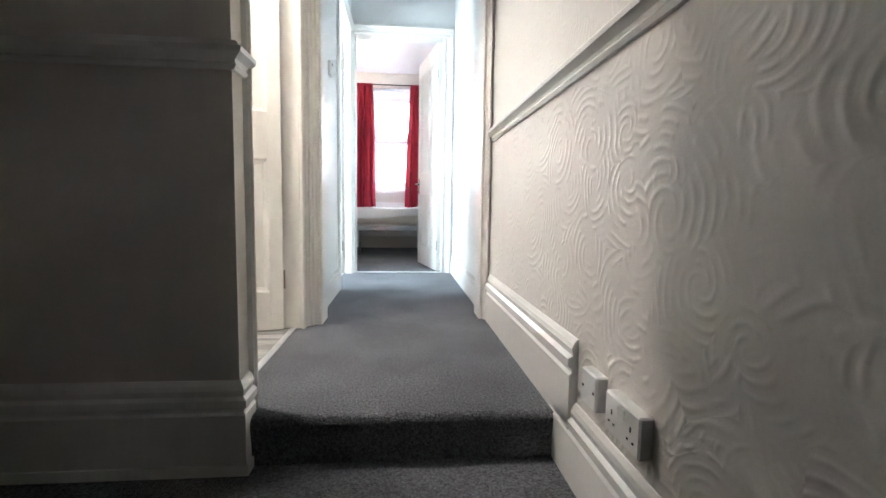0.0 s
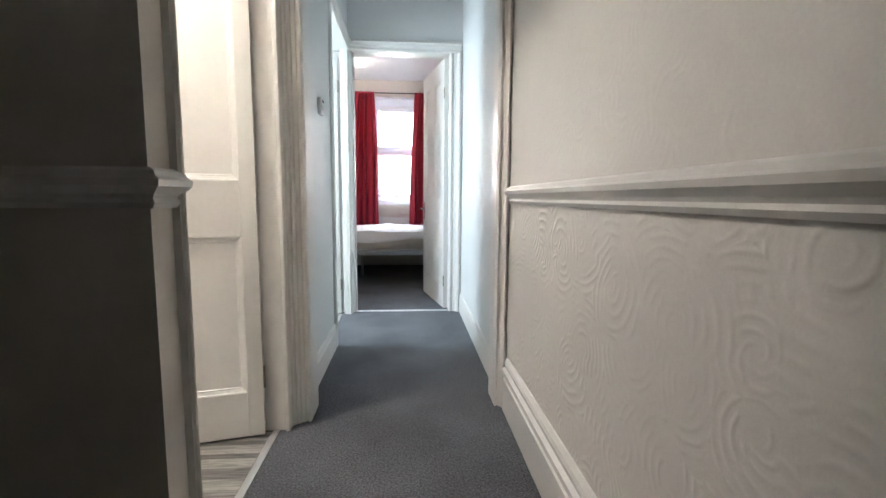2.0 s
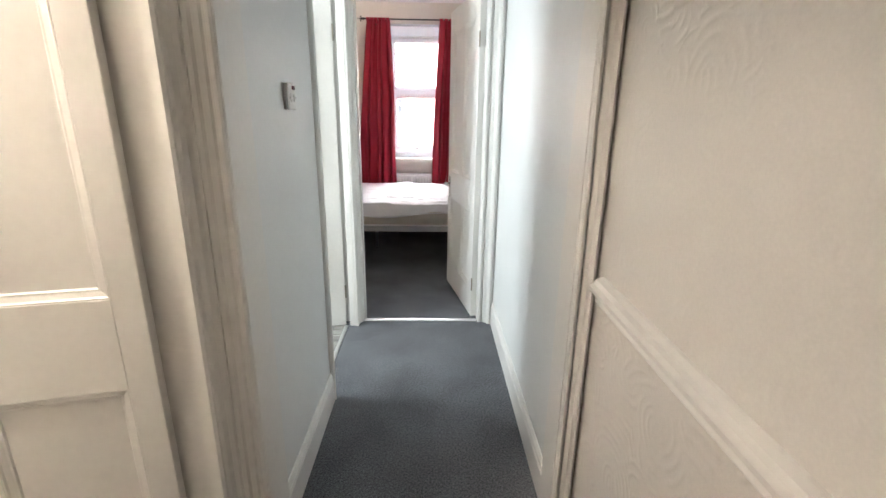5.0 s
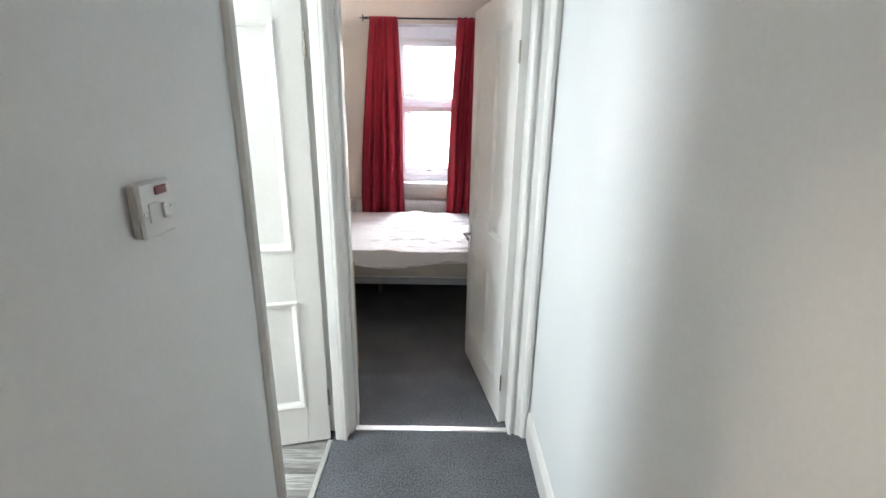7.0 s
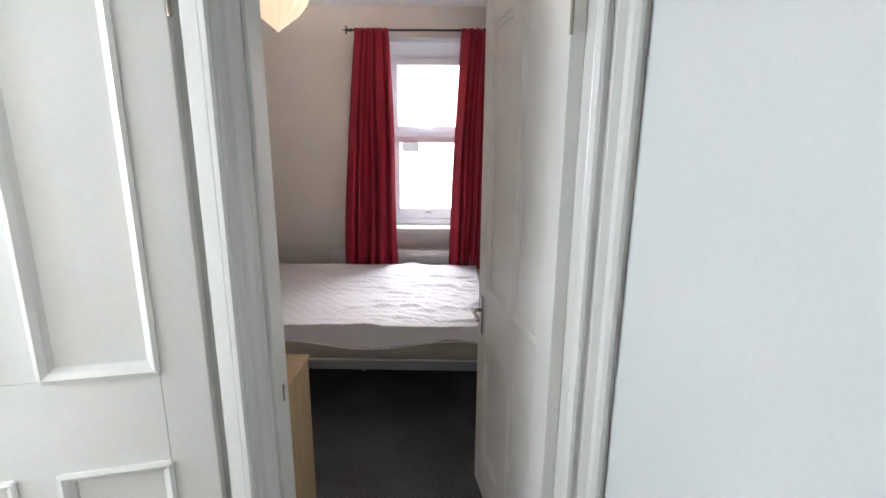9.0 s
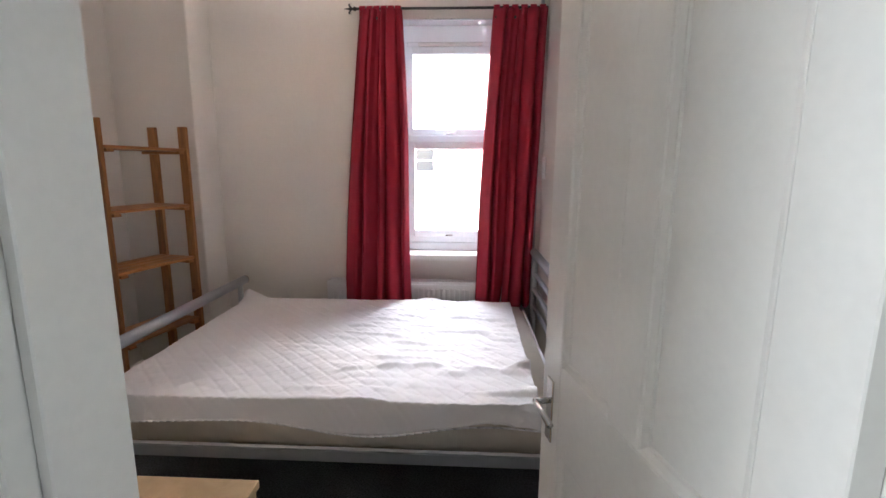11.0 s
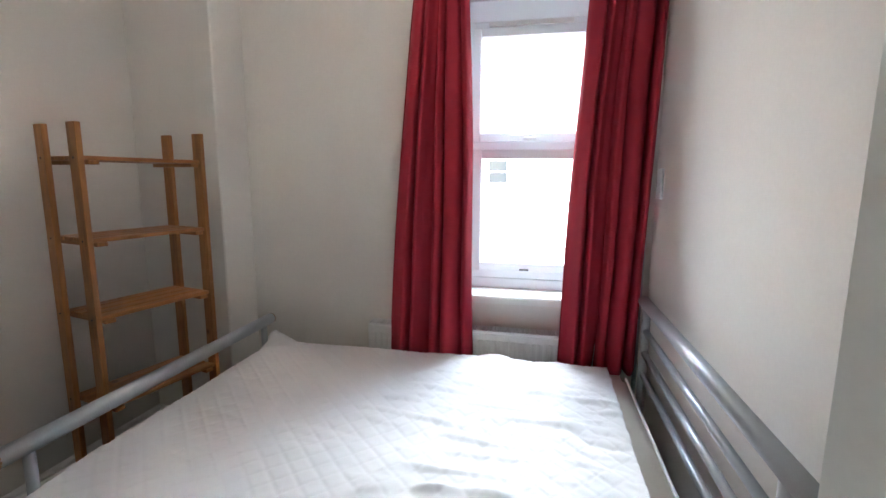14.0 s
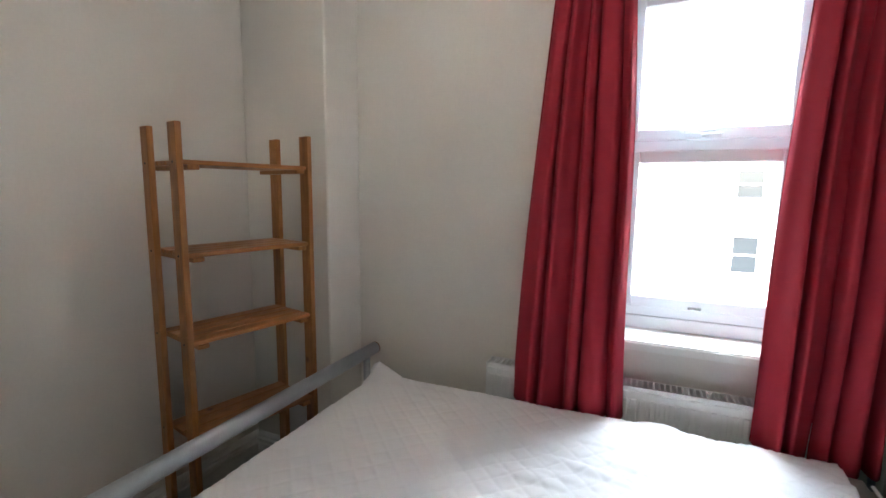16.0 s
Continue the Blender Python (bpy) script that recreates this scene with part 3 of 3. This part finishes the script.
for yy in (-0.034, 0.034):
    part("screw", tube((0.02, yy, -0.004), (0.0212, yy, -0.004), 0.004, n=10), M_CHROME, sw)

so = thing("blank_plate", 0.478, 1.03, 0.175, "white single blanking plate beside a socket", "socket")
part("face_plate", box(-0.03, 0, -0.043, 0.043, -0.043, 0.043, 0.004), M_PLASTIC, so)
for yy in (-0.03, 0.03):
    part("screw", tube((-0.0312, yy, 0.0), (-0.03, yy, 0.0), 0.004, n=10), M_DARK, so)
so = thing("double_socket", 0.478, 0.865, 0.17, "white double power socket with two switches", "socket")
part("face_plate", box(-0.03, 0, -0.073, 0.073, -0.043, 0.043, 0.004), M_PLASTIC, so)
for s in (-1, 1):
    c = s * 0.04
    part("slot", box(-0.0312, -0.03, c - 0.002, c + 0.002, 0.0, 0.01), M_DARK, so)
    for dy in (-0.011, 0.011):
        part("slot", box(-0.0312, -0.03, c + dy - 0.003, c + dy + 0.003, -0.02, -0.016), M_DARK, so)
    part("rocker", box(-0.034, -0.03, s * 0.012 - 0.006, s * 0.012 + 0.006, 0.012, 0.034, 0.0015), M_PLASTIC, so)


# ---- bedroom: window ----
win = tagged(thing("window_1", 0, 7.18, 0, "white plastic casement window with a top opening light", "window"), kind="structure")
FX0, FX1, FZ0, FZ1 = -0.475, 0.195, 0.93, 2.27


def frame_ring(x0, x1, z0, z1, w, y0, y1, bm=None, bev=0.004):
    bm = bm or bmesh.new()
    box(x0, x0 + w, y0, y1, z0, z1, bev, bm)
    box(x1 - w, x1, y0, y1, z0, z1, bev, bm)
    box(x0 + w, x1 - w, y0 + 0.001, y1 - 0.001, z0, z0 + w, bev, bm)
    box(x0 + w, x1 - w, y0 + 0.001, y1 - 0.001, z1 - w, z1, bev, bm)
    return bm


part("window_frame", frame_ring(FX0, FX1, FZ0, FZ1, 0.045, 0.0, 0.06), M_UPVC, win)
part("transom", box(FX0 + 0.045, FX1 - 0.045, 0.002, 0.058, 1.615, 1.675, 0.004), M_UPVC, win)
top = part("top_sash", frame_ring(FX0 + 0.03, FX1 - 0.03, 1.665, FZ1 - 0.03, 0.048, -0.014, 0.03), M_UPVC, win)
low = part("lower_sash", frame_ring(FX0 + 0.04, FX1 - 0.04, FZ0 + 0.04, 1.625, 0.048, -0.012, 0.03), M_UPVC, win)
for z0, z1, pa in ((1.713, FZ1 - 0.078, top), (FZ0 + 0.088, 1.577, low)):
    p = part("pane", box(FX0 + 0.078, FX1 - 0.078, 0.004, 0.012, z0, z1), M_GLASS, pa)
    p.visible_shadow = False
part("trickle_vent", box(-0.36, 0.06, -0.026, 0.0, 2.24, 2.262, 0.003), M_PLASTIC, win, "white trickle vent bar")
bm = box(-0.17, -0.10, -0.03, -0.014, 1.672, 1.69, 0.004)
box(-0.235, -0.12, -0.045, -0.03, 1.69, 1.703, 0.005, bm)
part("window_handle", bm, M_UPVC, top, "white lever handle")
part("latch", box(-0.17, -0.12, -0.022, -0.012, 0.978, 0.99, 0.002), M_CHROME, low)
structure("window_sill", box(-0.53, 0.23, 6.965, 7.19, 0.838, 0.876, 0.006, segs=2), M_GLOSS, "white gloss window board with rounded front", "window sill")
structure("window_sill_upstand", box(WX0 + 0.002, WX1 - 0.002, 7.17, 7.25, 0.876, 0.931, 0.004), M_UPVC, "white plastic window cill trim", "window sill")
bm = box(WX0 + 0.002, FX0 - 0.001, 7.185, 7.25, 0.93, 2.375)
box(FX1 + 0.001, WX1 - 0.002, 7.185, 7.25, 0.93, 2.375, bm=bm)
box(WX0 + 0.003, WX1 - 0.003, 7.184, 7.251, FZ1 + 0.001, 2.376, bm=bm)
box(WX0 + 0.001, WX0 + 0.006, WY + 0.002, 7.1845, 0.878, 2.37, bm=bm)
box(WX1 - 0.006, WX1 - 0.001, WY + 0.002, 7.1845, 0.878, 2.37, bm=bm)
box(WX0 + 0.007, WX1 - 0.007, WY + 0.002, 7.1835, 2.371, 2.3765, bm=bm)
structure("window_reveal_trim", bm, M_UPVC, "white window reveal packing", "window trim")

# ---- curtains and pole ----
pole = thing("curtain_pole", -0.15, 6.95, 2.405, "black iron curtain pole with trident finials", "curtain pole")
part("rod", tube((-0.57, 0, 0), (0.595, 0, 0), 0.008), M_BLACK, pole, smooth=True)
for x0 in (-0.57,):
    bm = tube((x0, 0, 0), (x0 - 0.035, 0, 0), 0.006)
    ball((x0 - 0.008, 0, 0), 0.013, bm)
    tube((x0 - 0.03, 0, 0), (x0 - 0.075, 0, 0), 0.009, bm, r2=0.001)
    for q in (-1, 1):
        tube((x0 - 0.025, 0, 0), (x0 - 0.045, 0, q * 0.024), 0.006, bm, r2=0.004)
        tube((x0 - 0.045, 0, q * 0.024), (x0 - 0.03, 0, q * 0.03), 0.004, bm, r2=0.001)
    part("finial", bm, M_BLACK, pole, "black trident finial", True)
for x in (-0.50, 0.56):
    bm = tube((x, 0, 0), (x, 0.105, 0), 0.006)
    tube((x, 0.10, 0), (x, 0.109, 0), 0.022, bm)
    part("bracket", bm, M_BLACK, pole, smooth=True)


def curtain(name, top, bottom, seed, flare):
    """Tab-top curtain hanging in folds; top and bottom give its spread in x."""
    rng = random.Random(seed)
    c = thing(name, 0, 0, 0, "dark red cotton tab-top curtain hanging in folds", "curtain", "curtains at the window")
    nu, nv, z1, z0 = 150, 44, 2.392, 0.57
    ph = [rng.uniform(0, 6.28) for _ in range(6)]
    bm = bmesh.new()
    layers = []
    for side in (0, 1):
        rows = []
        for j in range(nv + 1):
            f = j / nv
            fl = f ** 0.75
            a = top[0] + (bottom[0] - top[0]) * fl
            b = top[1] + (bottom[1] - top[1]) * fl
            row = []
            for i in range(nu + 1):
                s = i / nu
                k = 5.0 * 2 * math.pi * (s + 0.035 * math.sin(3 * s * 6.28 + ph[0]) + 0.015 * f * math.sin(2 * f * 3 + ph[1]))
                amp = 0.024 + 0.018 * f + 0.008 * math.sin(s * 9 + ph[2])
                yy = 6.925 + amp * math.sin(k) + 0.006 * math.sin(2.3 * k + ph[3] + 2 * f) + 0.012 * f * math.sin(5 * f + s * 4 + ph[4]) - 0.03 * f
                xx = a + (b - a) * s + 0.008 * math.cos(k) + 0.004 * math.sin(7 * f + 5 * s)
                zz = z1 + (z0 - z1) * f - flare * f * math.sin(math.pi * min(1, max(0, s))) * 0.5 + 0.006 * f * math.sin(k + 1)
                row.append(bm.verts.new((xx, yy + side * 0.004, zz)))
            rows.append(row)
        for j in range(nv):
            for i in range(nu):
                q = (rows[j][i], rows[j][i + 1], rows[j + 1][i + 1], rows[j + 1][i])
                bm.faces.new(q if side else q[::-1])
        layers.append(rows)
    A, B = layers
    for j in range(nv):
        for i in (0, nu):
            bm.faces.new((A[j][i], A[j + 1][i], B[j + 1][i], B[j][i]))
    for i in range(nu):
        for j in (0, nv):
            bm.faces.new((A[j][i], A[j][i + 1], B[j][i + 1], B[j][i]))
    part("drape", bm, M_RED, c, smooth=True)
    n = 6
    for i in range(n):
        x = top[0] + (top[1] - top[0]) * (i + 0.4) / n
        prof = [(0.012, -0.065), (0.013, 0.0), (0.008, 0.0135), (-0.008, 0.0135), (-0.013, 0.0), (-0.012, -0.065), (-0.0095, -0.065), (-0.0105, 0.0), (-0.006, 0.011), (0.006, 0.011), (0.0105, 0.0), (0.0095, -0.065)]
        bm = sweep([(p + 0.0, q) for p, q in prof], (x - 0.018, 6.945, 2.405), (x + 0.018, 6.945, 2.405), (0, 1, 0), (0, 0, 1))
        tb = part("tab", bm, M_RED, c)
        if i < 4:
            part("button", tube((x, 6.930, 2.345), (x, 6.927, 2.345), 0.009, n=10), M_BLACK, tb, "dark button")
    return c


curtain("curtain", (-0.695, -0.435), (-0.845, -0.385), 3, 0.04)
curtain("curtain", (0.115, 0.445), (0.032, 0.395), 8, 0.05)

# ---- radiator ----
rad = thing("radiator", -0.33, 7.0, 0.18, "white ribbed panel radiator under the window", "radiator")
fp = part("front_panel", box(-0.63, 0.63, -0.055, -0.043, 0, 0.5, 0.004), M_RAD, rad)
for i in range(36):
    x = -0.6 + i * 1.2 / 35
    part("rib", box(x - 0.011, x + 0.011, -0.063, -0.0552, 0.03, 0.47, 0.003), M_RAD, fp)
part("side_panel", box(-0.634, -0.622, -0.05, 0.035, 0.01, 0.515, 0.003), M_RAD, rad)
part("side_panel", box(0.622, 0.634, -0.05, 0.035, 0.01, 0.515, 0.003), M_RAD, rad)
bm = box(-0.62, 0.62, -0.05, -0.044, 0.5, 0.516)
box(-0.62, 0.62, 0.028, 0.034, 0.5, 0.516, bm=bm)
for i in range(60):
    x = -0.61 + i * 1.22 / 59
    box(x - 0.0035, x + 0.0035, -0.044, 0.028, 0.506, 0.514, bm=bm)
part("top_grille", bm, M_RAD, rad)
part("back_panel", box(-0.62, 0.62, 0.035, 0.045, 0.0, 0.5), M_RAD, rad)
for x in (-0.5, 0.5):
    part("bracket", box(x - 0.02, x + 0.02, 0.045, 0.058, -0.0, 0.45), M_RAD, rad)
# dark upright strip beside the right curtain, built as a thin grey tube
pv = thing("corner_tube", 0.425, 7.0, 0.0, "thin grey vertical tube in the corner", "pipe")
part("pipe", tube((0.0, 0.03, 0), (0.0, 0.03, CEIL - 0.001), 0.011), M_STEEL, pv, smooth=True)
pl = thing("wall_switch", RX, 6.965, 1.455, "white switch plate on the bedroom wall", "switch")
part("face_plate", box(-0.012, 0, -0.04, 0.04, -0.07, 0.07, 0.004), M_PLASTIC, pl)
part("rocker", box(-0.016, -0.012, -0.008, 0.008, -0.015, 0.015, 0.001), M_PLASTIC, pl)

# ---- bed ----
bed = thing("bed_frame", -0.55, 6.17, 0, "silver tubular metal double bed frame with wooden end caps", "bed")
BX0, BX1, BY0, BY1 = -0.925, 0.955, -0.645, 0.665
part("foot_rail", tube((BX0, BY0 + 0.005, 0.72), (BX0, BY1, 0.72), 0.027, n=24), M_STEEL, bed, smooth=True)
for y, s in ((BY0 + 0.005, -1), (BY1, 1)):
    bm = ball((BX0, y, 0.72), 0.028, sy=0.55)
    part("end_cap", bm, M_CAP, bed, "rounded wooden end cap", True)
for y in (BY0 + 0.09, BY1 - 0.07):
    part("foot_post", tube((BX0, y, 0), (BX0, y, 0.71), 0.016), M_STEEL, bed, smooth=True)
part("foot_crossbar", tube((BX0, BY0 + 0.09, 0.56), (BX0, BY1 - 0.07, 0.56), 0.012), M_STEEL, bed, smooth=True)
part("foot_crossbar", tube((BX0, BY0 + 0.09, 0.36), (BX0, BY1 - 0.07, 0.36), 0.014), M_STEEL, bed, smooth=True)
part("head_rail", tube((BX1, BY0 - 0.01, 0.93), (BX1, BY1, 0.93), 0.025, n=24), M_STEEL, bed, smooth=True)
for y in (BY0 + 0.06, BY1 - 0.06):
    part("head_post", tube((BX1, y, 0), (BX1, y, 0.925), 0.018), M_STEEL, bed, smooth=True)
for z in (0.81, 0.71, 0.61):
    part("head_bar", tube((BX1, BY0 + 0.06, z), (BX1, BY1 - 0.06, z), 0.014), M_STEEL, bed, smooth=True)
for y in (BY0 + 0.02, BY1 - 0.03):
    part("side_rail", box(BX0 + 0.02, BX1 - 0.02, y - 0.012, y + 0.012, 0.335, 0.385, 0.004), M_STEEL, bed)
part("centre_leg", tube((0, 0, 0), (0, 0, 0.34), 0.016), M_STEEL, bed, smooth=True)
for i in range(12):
    x = BX0 + 0.1 + i * (BX1 - BX0 - 0.2) / 11
    part("slat", box(x - 0.03, x + 0.03, BY0 + 0.03, BY1 - 0.04, 0.368, 0.384, 0.002), M_BEECH, bed)
mt = thing("mattress", -0.55, 6.17, 0.386, "cream double mattress with piped edges", "mattress")
part("body", box(-0.90, 0.895, -0.64, 0.66, 0, 0.195, 0.03, segs=3), M_MATT, mt, smooth=True)
for z in (0.012, 0.175):
    bm = bmesh.new()
    for a, b in (((-0.885, -0.641, z), (0.88, -0.641, z)), ((0.896, -0.62, z), (0.896, 0.64, z))):
        tube(a, b, 0.006, bm, n=8)
    part("piping", bm, M_QUILT, mt)


def quilt_cover():
    """Quilted protector lying loosely over the mattress: diamonds, wrinkles, turned-down near edge, lifted corners."""
    c = thing("mattress_protector", -0.55, 6.17, 0.581, "white quilted mattress protector, rumpled and loose at the corners", "bedding")
    nx, ny = 300, 210
    X0, X1, Y0, Y1 = -0.93, 0.80, -0.665, 0.668
    drop = 0.085
    bm = bmesh.new()
    top = []
    for j in range(ny + 1):
        row = []
        for i in range(nx + 1):
            u, v = i / nx, j / ny
            x = X0 + (X1 - X0) * u
            s = -drop + (Y1 - Y0 + drop) * v
            skew = 0.03 * math.sin(x * 2.1 + 1)
            wv = 0.12 * noise.noise(Vector((x * 2.5, s * 2.5, 1.0)))
            d1, d2 = (x + s) / 0.088 + wv, (x - s) / 0.088 - wv
            w1, w2 = abs(math.sin(math.pi * d1)), abs(math.sin(math.pi * d2))
            q = 0.0033 * min(1, 3.2 * w1) * min(1, 3.2 * w2)
            n1 = noise.noise(Vector((x * 2.2, s * 6.0, 3.0)))
            n2 = noise.noise(Vector((x * 5 + 2 * s, s * 14.0, 7.0)))
            wr = 0.009 * n1 + 0.009 * abs(n2) * (0.4 + 1.6 * max(0, u - 0.35)) + 0.036 * max(0, noise.noise(Vector((x * 4 - s * 5, s * 16 + x * 3, 20.0))) - 0.15) * max(0, min(1, (u - 0.4) * 4))
            ridge = 0.02 * max(0, 0.35 + noise.noise(Vector((x * 7, s * 3, 11.0))) * 1.6) * math.exp(-((s - 0.30 - 0.10 * (x - 0.2) - 0.03 * math.sin(6 * x)) / 0.018) ** 2) * max(0, min(1, (x + 0.15) * 3))
            z = 0.014 + q + wr + ridge
            y = Y0 + s
            if s < 0.02:
                k = min(1.0, (0.02 - s) / (drop + 0.02))
                z = z - (drop + 0.01 + 0.022 * math.sin(x * 5.5 + 0.8) * k) * k ** 1.3
                y = Y0 + 0.02 - 0.03 * k - 0.012 * math.sin(9 * x) * k
            # corners: far foot end stands up, near foot end droops outwards
            f = max(0, 1 - math.hypot((x - X0) / 0.16, (y - Y1) / 0.12))
            z += 0.07 * f
            g = max(0, 1 - math.hypot((x - X0) / 0.2, (y - Y0) / 0.25))
            z -= 0.012 * g
            x -= 0.05 * g
            z -= 0.03 * max(0, 1 - (x - X0) / 0.03)
            x += skew * v * u
            row.append(bm.verts.new((x, y, z)))
        top.append(row)
    for j in range(ny):
        for i in range(nx):
            bm.faces.new((top[j][i], top[j][i + 1], top[j + 1][i + 1], top[j + 1][i]))
    ob = part("quilt", bm, M_QUILT, c, smooth=True)
    so = ob.modifiers.new("thick", "SOLIDIFY")
    so.thickness, so.offset = 0.006, -1
    bm = bmesh.new()
    for line in (top_edge(nx, X0, X1, Y0, drop),):
        for a, b in zip(line, line[1:]):
            tube(a, b, 0.004, bm, n=6)
    part("bound_edge", bm, M_QUILT, c, smooth=True)
    return c


def top_edge(nx, X0, X1, Y0, drop):
    pts = []
    for i in range(0, 61):
        x = X0 + (X1 - X0) * i / 60
        z = 0.016 - (drop + 0.01 + 0.022 * math.sin(x * 5.5 + 0.8))
        y = Y0 + 0.02 - 0.03 - 0.012 * math.sin(9 * x)
        g = max(0, 1 - math.hypot((x - X0) / 0.2, (y - Y0) / 0.25))
        pts.append((x - 0.05 * g, y, z - 0.012 * g - 0.03 * max(0, 1 - (x - X0) / 0.03)))
    return pts


quilt_cover()

# ---- pine shelf unit ----
sh = thing("shelf_unit", -1.846, 6.40, 0, "open orange pine slatted shelf unit, empty", "shelf", rz=-12.5)
for y in (-0.26, 0.26):
    for x in (-0.11, 0.11):
        part("post", box(x - 0.028, x + 0.028, y - 0.011, y + 0.011, 0, 1.675, 0.002), M_PINE, sh)
for z in (1.535, 1.215, 0.90, 0.52):
    for k in range(4):
        x = -0.127 + k * 0.066
        part("slat", box(x, x + 0.057, -0.2485, 0.2485, z, z + 0.016, 0.002), M_PINEY, sh)
    for y in (-0.215, 0.215):
        part("batten", box(-0.135, 0.135, y - 0.02, y + 0.02, z - 0.0165, z - 0.0005, 0.002), M_PINE, sh)
    for y in (-0.2715, 0.2715):
        for x in (-0.11, 0.11):
            part("screw", tube((x, y - 0.0015, z + 0.008), (x, y + 0.0015, z + 0.008), 0.004, n=8), M_DARK, sh)

# ---- chest beside the door ----
ch = thing("bedside_chest", -0.80, 4.71, 0, "pale beech-effect chest of drawers beside the bedroom door", "chest")
part("top", box(-0.30, 0.285, -0.262, 0.21, 0.70, 0.72, 0.002), M_BEECH, ch)
part("side", box(0.262, 0.28, -0.25, 0.20, 0, 0.6995, 0.001), M_BEECH, ch)
part("side", box(-0.295, -0.277, -0.25, 0.20, 0, 0.6995, 0.001), M_BEECH, ch)
part("back", box(-0.2765, 0.2615, -0.25, -0.24, 0.02, 0.6995), M_BEECH, ch)
part("plinth", box(-0.2765, 0.2615, 0.17, 0.18, 0, 0.06), M_BEECH, ch)
for i in range(4):
    dr = part("drawer", box(-0.2745, 0.2595, 0.182, 0.20, 0.065 + i * 0.158, 0.218 + i * 0.158, 0.002), M_BEECH, ch)
    part("knob", ball((-0.007, 0.212, 0.142 + i * 0.158), 0.014), M_BEECH, dr, smooth=True)

# ---- pendant ----
pe = thing("pendant_lamp", -0.94, 6.0, 2.175, "frosted glass pendant shade with fluted inverted point, lit", "lamp")
bm = bmesh.new()
n = 32
prev = None
for z, r in ((0.0, 0.004), (0.012, 0.014), (0.10, 0.12), (0.16, 0.165), (0.175, 0.172)):
    ring = [bm.verts.new(((r * (1 + (0.035 if i % 2 else -0.035))) * math.cos(2 * math.pi * i / n), (r * (1 + (0.035 if i % 2 else -0.035))) * math.sin(2 * math.pi * i / n), z)) for i in range(n)]
    if prev:
        for i in range(n):
            bm.faces.new((prev[i], prev[(i + 1) % n], ring[(i + 1) % n], ring[i]))
    else:
        bm.faces.new(ring)
    prev = ring
shd = part("shade", bm, M_SHADE, pe, "frosted fluted glass")
s2 = shd.modifiers.new("thick", "SOLIDIFY")
s2.thickness = 0.004
part("lamp_holder", tube((0, 0, 0.2), (0, 0, 0.25), 0.02), M_PLASTIC, pe)
part("flex", tube((0, 0, 0.25), (0, 0, 0.4), 0.004, n=8), M_PLASTIC, pe)
part("ceiling_rose", tube((0, 0, 0.395), (0, 0, 0.4245), 0.045, r2=0.05), M_PLASTIC, pe)
for i in range(3):
    a = i * 2.094
    part("chain", tube((0.165 * math.cos(a), 0.165 * math.sin(a), 0.17), (0.015 * math.cos(a), 0.015 * math.sin(a), 0.24), 0.002, n=6), M_CHROME, pe)

# ---- outside: a house over the back lane ----
structure("ground", box(-120, 120, 7.5, 250, -3.6, -3.5), M_ASPHALT, "dark asphalt of the back lane", "ground")
ho = thing("house", 0, 0, 0, "pale rendered terraced house across the lane", "house")
part("wall", box(-30, 20, 22, 28, -3.5, 9.5), M_BRICK, ho)
part("roof", sweep([(0, 0), (3.3, 2.2), (6.6, 0)], (-30.2, 21.7, 9.5), (20.2, 21.7, 9.5), (0, 1, 0), (0, 0, 1)), M_SLATE, ho)
for x in (-13.6, -9.6, -5.6, -1.6, 2.45, 6.4):
    for z, h in ((-1.1, 1.25), (1.25, 0.95)):
        if x == -1.6 and z < 0:
            continue
        w = part("window", frame_ring(x - 0.4, x + 0.4, z, z + h, 0.07, 21.93, 22.0, bev=0.01), M_UPVC, ho)
        part("pane", box(x - 0.33, x + 0.33, 21.97, 21.99, z + 0.07, z + h - 0.07), M_DARKGLASS, w)
        part("glazing_bar", box(x - 0.33, x + 0.33, 21.95, 21.969, z + h / 2 - 0.03, z + h / 2 + 0.03), M_UPVC, w)
        part("sill", box(x - 0.5, x + 0.5, 21.85, 22.0, z - 0.12, z - 0.001), M_BRICK, w)
for x in (1.25, -6.4):
    bm = tube((x, 21.9, -3.5), (x, 21.9, 2.2), 0.06)
    tube((x, 21.9, 0.0), (x + 0.5, 21.9, 0.45), 0.05, bm)
    tube((x + 0.5, 21.9, 0.45), (x + 0.55, 21.9, 0.75), 0.05, bm)
    tube((x + 0.5, 21.9, 0.72), (x + 2.2, 21.9, 0.8), 0.05, bm)
    tube((x, 21.9, 0.3), (x - 0.5, 21.9, 0.9), 0.05, bm)
    tube((x - 0.6, 21.9, -1.0), (x + 0.5, 21.9, -1.05), 0.045, bm)
    part("drainpipe", bm, M_STEEL, ho, smooth=True)

# ---- vinyl strips ----
rng = random.Random(5)
strip_meshes = []
for ln in (0.3, 0.42, 0.22):
    bm = box(-ln / 2, ln / 2, -0.0155, 0.0155, -0.006, 0.0, 0.0006)
    me = bpy.data.meshes.new("strip")
    bm.to_mesh(me)
    bm.free()
    me.materials.append(M_VINYL)
    strip_meshes.append((ln, me))


def strips(parent, x0, x1, y0, y1):
    y = y0 + 0.016
    while y < y1 - 0.01:
        x = x1
        first = True
        while x > x0:
            ln, me = rng.choice(strip_meshes)
            o = new("strip", me)
            o.parent = parent
            o.location = (x - ln / 2, y, 0.0)
            x -= ln + 0.001
        y += 0.032


strips(bpy.data.objects["floor_kitchen"], -1.6, -0.548, 1.412, 2.6)
strips(bpy.data.objects["floor_bath"], -1.6, -0.552, 3.42, 4.30)
